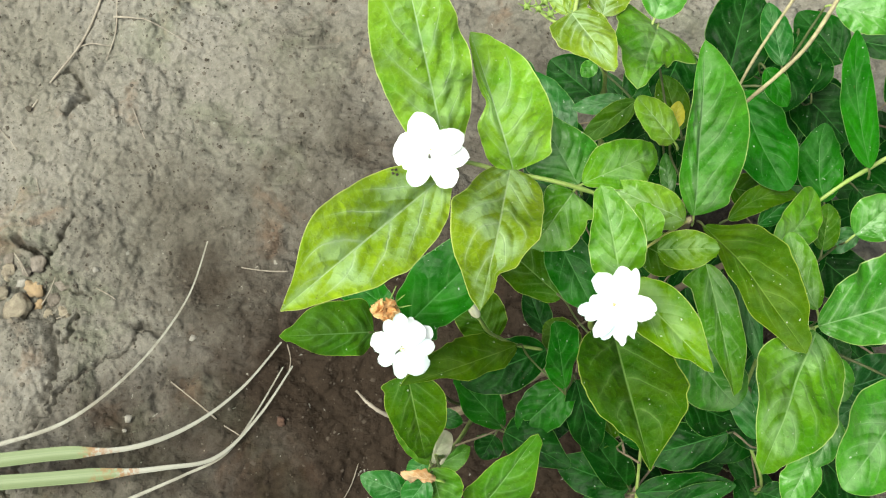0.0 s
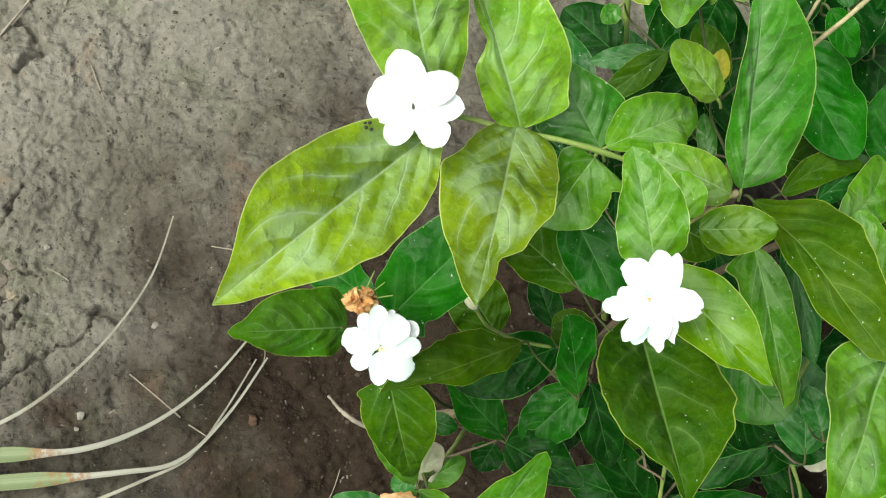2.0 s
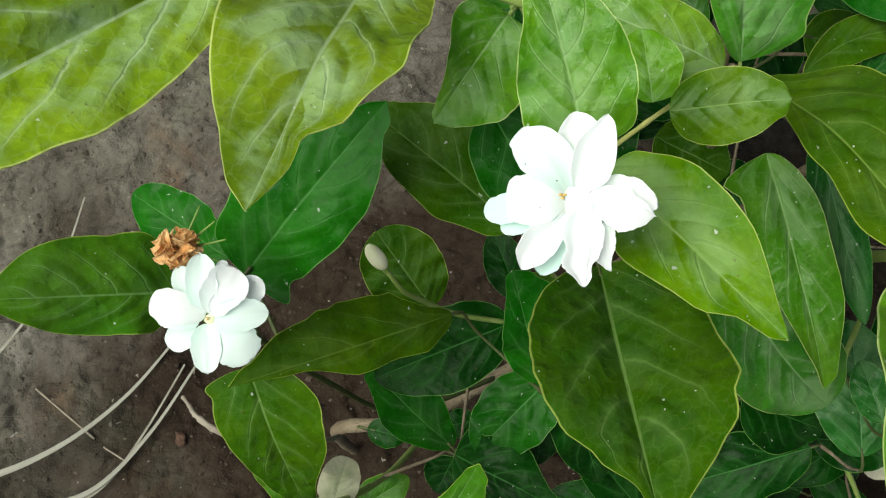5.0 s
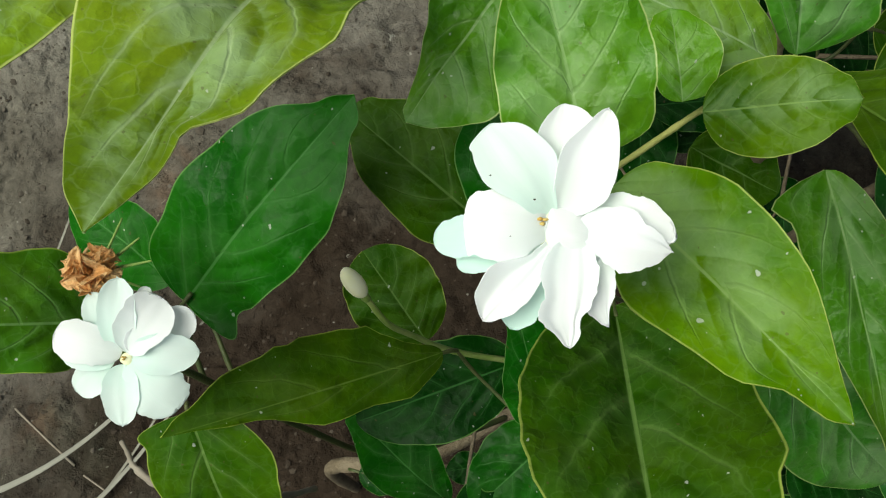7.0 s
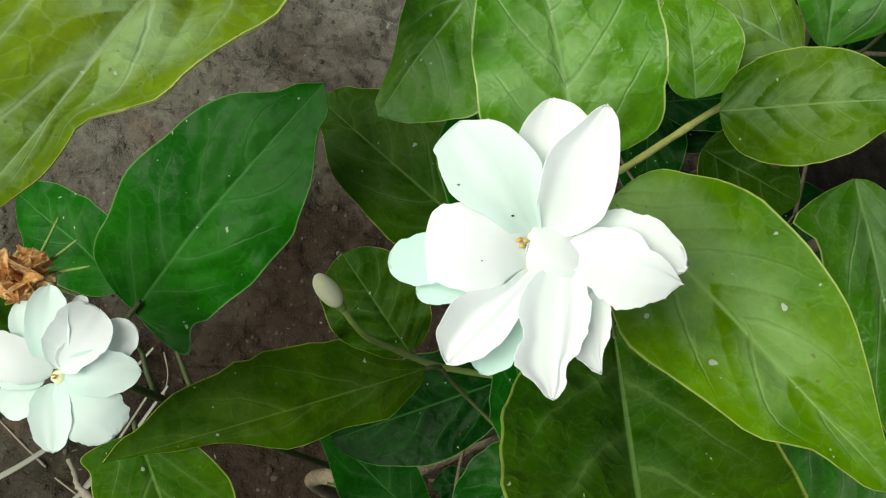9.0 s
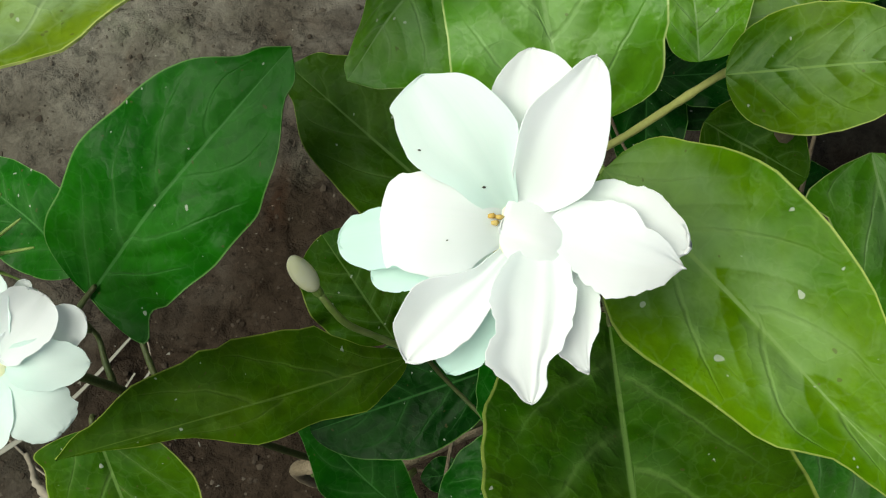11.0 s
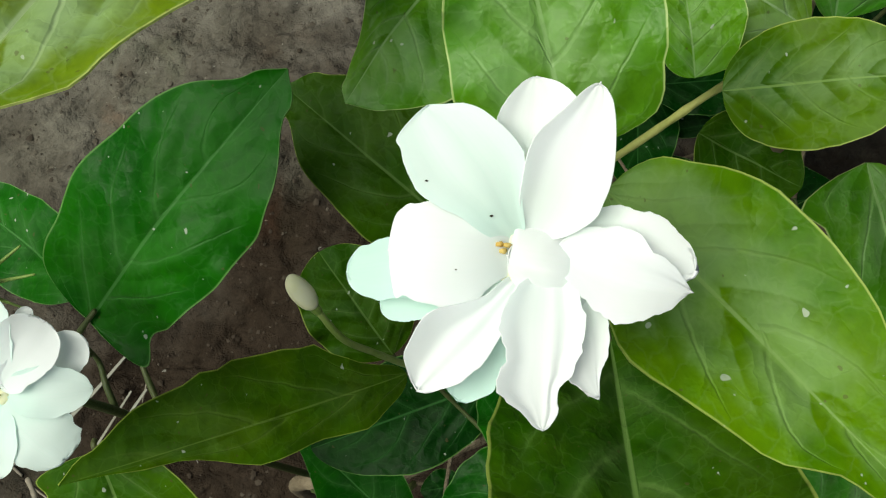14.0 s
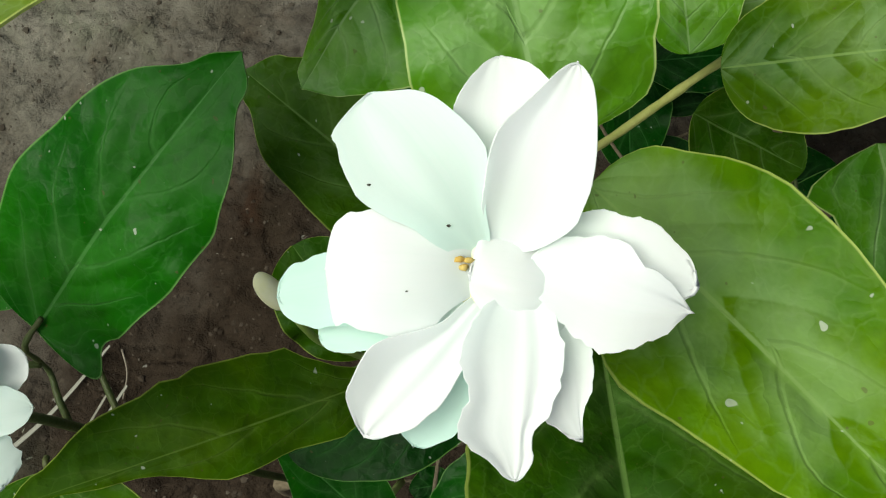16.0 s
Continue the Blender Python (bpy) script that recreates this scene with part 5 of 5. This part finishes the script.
def spread(lo, hi, step, far):
    mid = list(np.arange(lo, hi, step))
    out, g, v = [], step, hi
    while v < far:
        out.append(v)
        g *= 1.45
        v += g
    left, g, v = [], step, lo - step
    while v > -far:
        left.append(v)
        g *= 1.45
        v -= g
    return left[::-1] + mid + out


gx, gy = spread(-0.44, 0.40, 0.0022, 400), spread(0.02, 0.54, 0.0015, 400)
gx = [x for x in gx if not -0.39 < x < -0.22] + list(np.arange(-0.39, -0.22, 0.0012))
gx.sort()
verts = [(x, y, soil_height(x, y)) for x in gx for y in gy]
ny = len(gy)
at = np.arange(len(gx) * ny).reshape(len(gx), ny)
faces = np.stack([at[:-1, :-1], at[1:, :-1], at[1:, 1:], at[:-1, 1:]], -1).reshape(-1, 4)
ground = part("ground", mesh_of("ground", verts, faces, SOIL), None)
tagged(ground, "bare greyish brown dry soil with small cracks", "ground", kind="structure")


def on_soil(x, y, lift=0.0):
    return Vector((x, y, soil_height(x, y) + lift))


# crumbs of soil
rng = random.Random(5)
cv, cf = [], []
lumps = [lump(1.0, i, (1, 0.9, 0.6), 0.5, 1) for i in range(6)]
for i in range(11000):
    x, y = rng.uniform(-0.43, 0.40), rng.uniform(0.03, 0.52)
    if i < 240:
        x, y = rng.gauss(-0.352, 0.022), rng.gauss(0.222, 0.028)
    r = min(0.0004 + rng.expovariate(1 / 0.00042), 0.0034)
    if i >= 240 and x > 0.02 and i % 3:
        continue
    v, f = lumps[i % 6]
    z = soil_height(x, y)
    off = len(cv)
    g = rng.uniform(0, 6.28)
    c, s_ = math.cos(g), math.sin(g)
    cv += [((a * c - b * s_) * r + x, (a * s_ + b * c) * r + y, d * r + z + r * 0.05) for a, b, d in v]
    cf += [tuple(k + off for k in q) for q in f]
crumbs = part("soil_crumbs", mesh_of("soil_crumbs", cv, cf, CRUMB, smooth=False), None)
tagged(crumbs, "loose crumbs of dry brown soil on the ground", "soil crumbs", kind="stuff")


def pebble(x, y, r, mat, seed, label):
    v, f = lump(r, seed, (1.1, 0.9, 0.62), 0.5, 3)
    me = mesh_of("pebble", v, f, mat)
    tagged(part("pebble", me, None, Matrix.Translation(on_soil(x, y, r * 0.2)) @ Matrix.Rotation(seed * 1.3, 4, "Z")), label, "pebble", "pebbles on the soil")


for i, (x, y, r, mat) in enumerate((
        (-0.3692, 0.2469, 0.0065, CLAY), (-0.3456, 0.2312, 0.0080, OCHRE), (-0.3585, 0.2146, 0.0110, CLAY), (-0.3296, 0.2234, 0.0062, STONE), (-0.3571, 0.2364, 0.0042, CHALK), (-0.3703, 0.2575, 0.0055, STONE),
        (-0.323, 0.2347, 0.0046, STONE), (-0.3418, 0.2182, 0.0042, OCHRE), (-0.3202, 0.2122, 0.0050, CLAY), (-0.373, 0.226, 0.0075, CLAY), (-0.3425, 0.2530, 0.0070, STONE), (-0.352, 0.2455, 0.0040, STONE), (-0.333, 0.2105, 0.0040, CLAY))):
    pebble(x, y, r, mat, i + 1, {"pebble_clay": "pale tan clod in a hollow of the soil", "pebble_ochre": "ochre rounded pebble in a soil hollow", "pebble_stone": "greyish brown pebble in a soil hollow", "pebble_chalk": "small whitish pebble in a soil hollow"}[mat.name])
for i, (x, y, r) in enumerate(((-0.252, 0.118, 0.0030), (-0.2545, 0.108, 0.0016), (-0.204, 0.186, 0.0026), (-0.29, 0.245, 0.0024))):
    pebble(x, y, r, CHALK, i + 11, "whitish chalky pebble on bare soil")
for i, (x, y, r) in enumerate(((-0.126, 0.115, 0.004),)):
    pebble(x, y, r, RED_CLOD, i + 21, "small reddish brown clod")


# ---- dry stalks on the soil ----
def litter(name, pts, r0, r1, mat, label, category, seed, lift=0.002):
    ob = tube(name, [on_soil(x, y, lift) for x, y in pts], r0 * 0.78, r1 * 0.78, mat, None, "", seed, 6, 0.12, knots=4)
    tagged(ob, label, category, "dry litter on the soil")
    return ob


litter("twig", [(-0.356, 0.392), (-0.340, 0.419), (-0.317, 0.455), (-0.303, 0.493), (-0.295, 0.53)], 0.0011, 0.0020, STRAW, "thin forked dry twig lying on soil", "twig", 1)
litter("twig", [(-0.322, 0.450), (-0.308, 0.452), (-0.290, 0.449)], 0.0010, 0.0006, STRAW, "thin side shoot of a dry twig", "twig", 2)
litter("twig", [(-0.293, 0.435), (-0.287, 0.463), (-0.287, 0.496), (-0.288, 0.53)], 0.0008, 0.0013, STRAW, "thin curved dry rootlet on soil", "twig", 3)
litter("twig", [(-0.289, 0.477), (-0.270, 0.474), (-0.252, 0.468), (-0.213, 0.446)], 0.0014, 0.0004, STRAW, "thin dry rootlet on soil", "twig", 4)
litter("straw", [(-0.265, 0.388), (-0.260, 0.375), (-0.253, 0.360)], 0.0008, 0.0005, STRAW, "short pale piece of straw", "straw", 5)
litter("straw", [(-0.386, 0.374), (-0.376, 0.364), (-0.366, 0.352)], 0.0009, 0.0006, STRAW, "short pale piece of straw", "straw", 6)
litter("straw", [(-0.220, 0.149), (-0.195, 0.130), (-0.179, 0.117)], 0.0007, 0.0009, STRAW, "thin dry grass stalk on soil", "straw", 7)
litter("straw", [(-0.172, 0.1115), (-0.158, 0.103)], 0.0008, 0.0006, STRAW, "thin dry grass stalk on soil", "straw", 8)
litter("straw", [(-0.165, 0.246), (-0.145, 0.243), (-0.125, 0.242)], 0.0006, 0.0008, STRAW, "thin dry grass stalk on soil", "straw", 9)
litter("straw", [(-0.075, 0.052), (-0.068, 0.066), (-0.063, 0.082)], 0.0006, 0.0004, STRAW, "thin upright dry grass stalk", "straw", 10)
litter("straw", [(-0.124, 0.180), (-0.121, 0.168), (-0.122, 0.155)], 0.0006, 0.0004, STRAW, "thin curled dry grass stalk", "straw", 11)
litter("straw", [(-0.345, 0.325), (-0.342, 0.312), (-0.336, 0.295)], 0.0005, 0.0004, STRAW, "thin pale fibre on soil", "straw", 12)

for i, (a, b) in enumerate((((-0.3624, 0.2611), (-0.349, 0.2408)), ((-0.3375, 0.2173), (-0.326, 0.240)), ((-0.2868, 0.2278), (-0.270, 0.2183)), ((-0.3246, 0.2053), (-0.315, 0.2113)), ((-0.3585, 0.2535), (-0.3530, 0.2440)))):
    mid = ((a[0] + b[0]) / 2 + 0.001, (a[1] + b[1]) / 2)
    litter("straw", [a, mid, b], 0.0009, 0.0006, STRAW, "short pale piece of straw among clods", "straw", 20 + i, 0.006)

grass = thing("grass_tuft", (-0.42, 0.07, 0.0), "tuft of long drying grass blades arching over the soil", "grass")


def blade(pts, w0, w1, seed, mats, label):
    """A long creased grass blade lying in an arc; pts = (x, y, height)."""
    p = np.array(pts, float)
    n = len(p)
    path = []
    for i in range(n - 1):
        p0, p1, p2, p3 = p[max(i - 1, 0)], p[i], p[i + 1], p[min(i + 2, n - 1)]
        for k in range(10):
            t = k / 10
            path.append(0.5 * (2 * p1 + (p2 - p0) * t + (2 * p0 - 5 * p1 + 4 * p2 - p3) * t * t + (3 * p1 - p0 - 3 * p2 + p3) * t ** 3))
    path = np.array(path + [p[-1]])
    tan = np.gradient(path, axis=0)
    side = np.cross(tan, (0, 0, 1))
    side /= np.linalg.norm(side, axis=1, keepdims=True)
    k = np.linspace(0, 1, len(path))
    if mats[0] is GRASS_BLADE:
        fall = np.clip((k - 0.36) / 0.10, 0, 1)
        w = w0 + (0.0042 - w0) * fall * fall * (3 - 2 * fall)
        w = w * np.where(k > 0.46, 1 - 0.75 * (np.clip(k - 0.46, 0, 1) / 0.54), 1)
    else:
        w = w0 + (w1 * 0.8 - w0) * k ** 0.55
    w = w * (1 + 0.05 * wavy(k, np.random.default_rng(seed), 6))
    v = np.linspace(-1, 1, 5)
    top = path[:, None, :] + side[:, None, :] * (v[None, :, None] * w[:, None, None] / 2)
    top[..., 2] += np.abs(v)[None, :] * w[:, None] * 0.22
    verts, faces, ring = sheet(top, 0.0003)
    c = path[0]
    K, V = np.meshgrid(k, (v + 1) / 2, indexing="ij")
    uv = np.stack([K, V], -1).reshape(-1, 2)
    me = mesh_of("blade", verts - c, faces, mats[0], np.concatenate([uv, uv, uv[ring], uv[ring]]))
    part("blade", me, grass, Matrix.Translation(c), label)


blade([(-0.381, 0.089, 0.020), (-0.349, 0.095, 0.022), (-0.300, 0.111, 0.024), (-0.262, 0.139, 0.022), (-0.230, 0.177, 0.016), (-0.206, 0.221, 0.010), (-0.194, 0.268, 0.006)], 0.0050, 0.0012, 1, [GRASS_TIP], "thin bleached arching grass blade")
blade([(-0.398, 0.077, 0.020), (-0.356, 0.081, 0.024), (-0.302, 0.087, 0.026), (-0.242, 0.092, 0.026), (-0.197, 0.110, 0.020), (-0.159, 0.141, 0.012), (-0.128, 0.181, 0.006)], 0.0108, 0.0012, 2, [GRASS_BLADE], "grass blade, green below and bleached at the tip")
blade([(-0.396, 0.062, 0.020), (-0.354, 0.064, 0.024), (-0.287, 0.069, 0.026), (-0.216, 0.076, 0.026), (-0.175, 0.085, 0.020), (-0.144, 0.118, 0.012), (-0.118, 0.161, 0.006)], 0.0112, 0.0012, 3, [GRASS_BLADE], "grass blade, green below and bleached at the tip")
blade([(-0.286, 0.032, 0.020), (-0.242, 0.052, 0.022), (-0.199, 0.071, 0.022), (-0.169, 0.087, 0.018), (-0.149, 0.117, 0.010), (-0.126, 0.160, 0.006)], 0.004, 0.0012, 4, [GRASS_TIP], "thin bleached grass blade")
blade([(-0.43, 0.318, 0.01), (-0.40, 0.312, 0.012), (-0.376, 0.313, 0.006)], 0.004, 0.0008, 5, [CALYX], "short green grass tip")
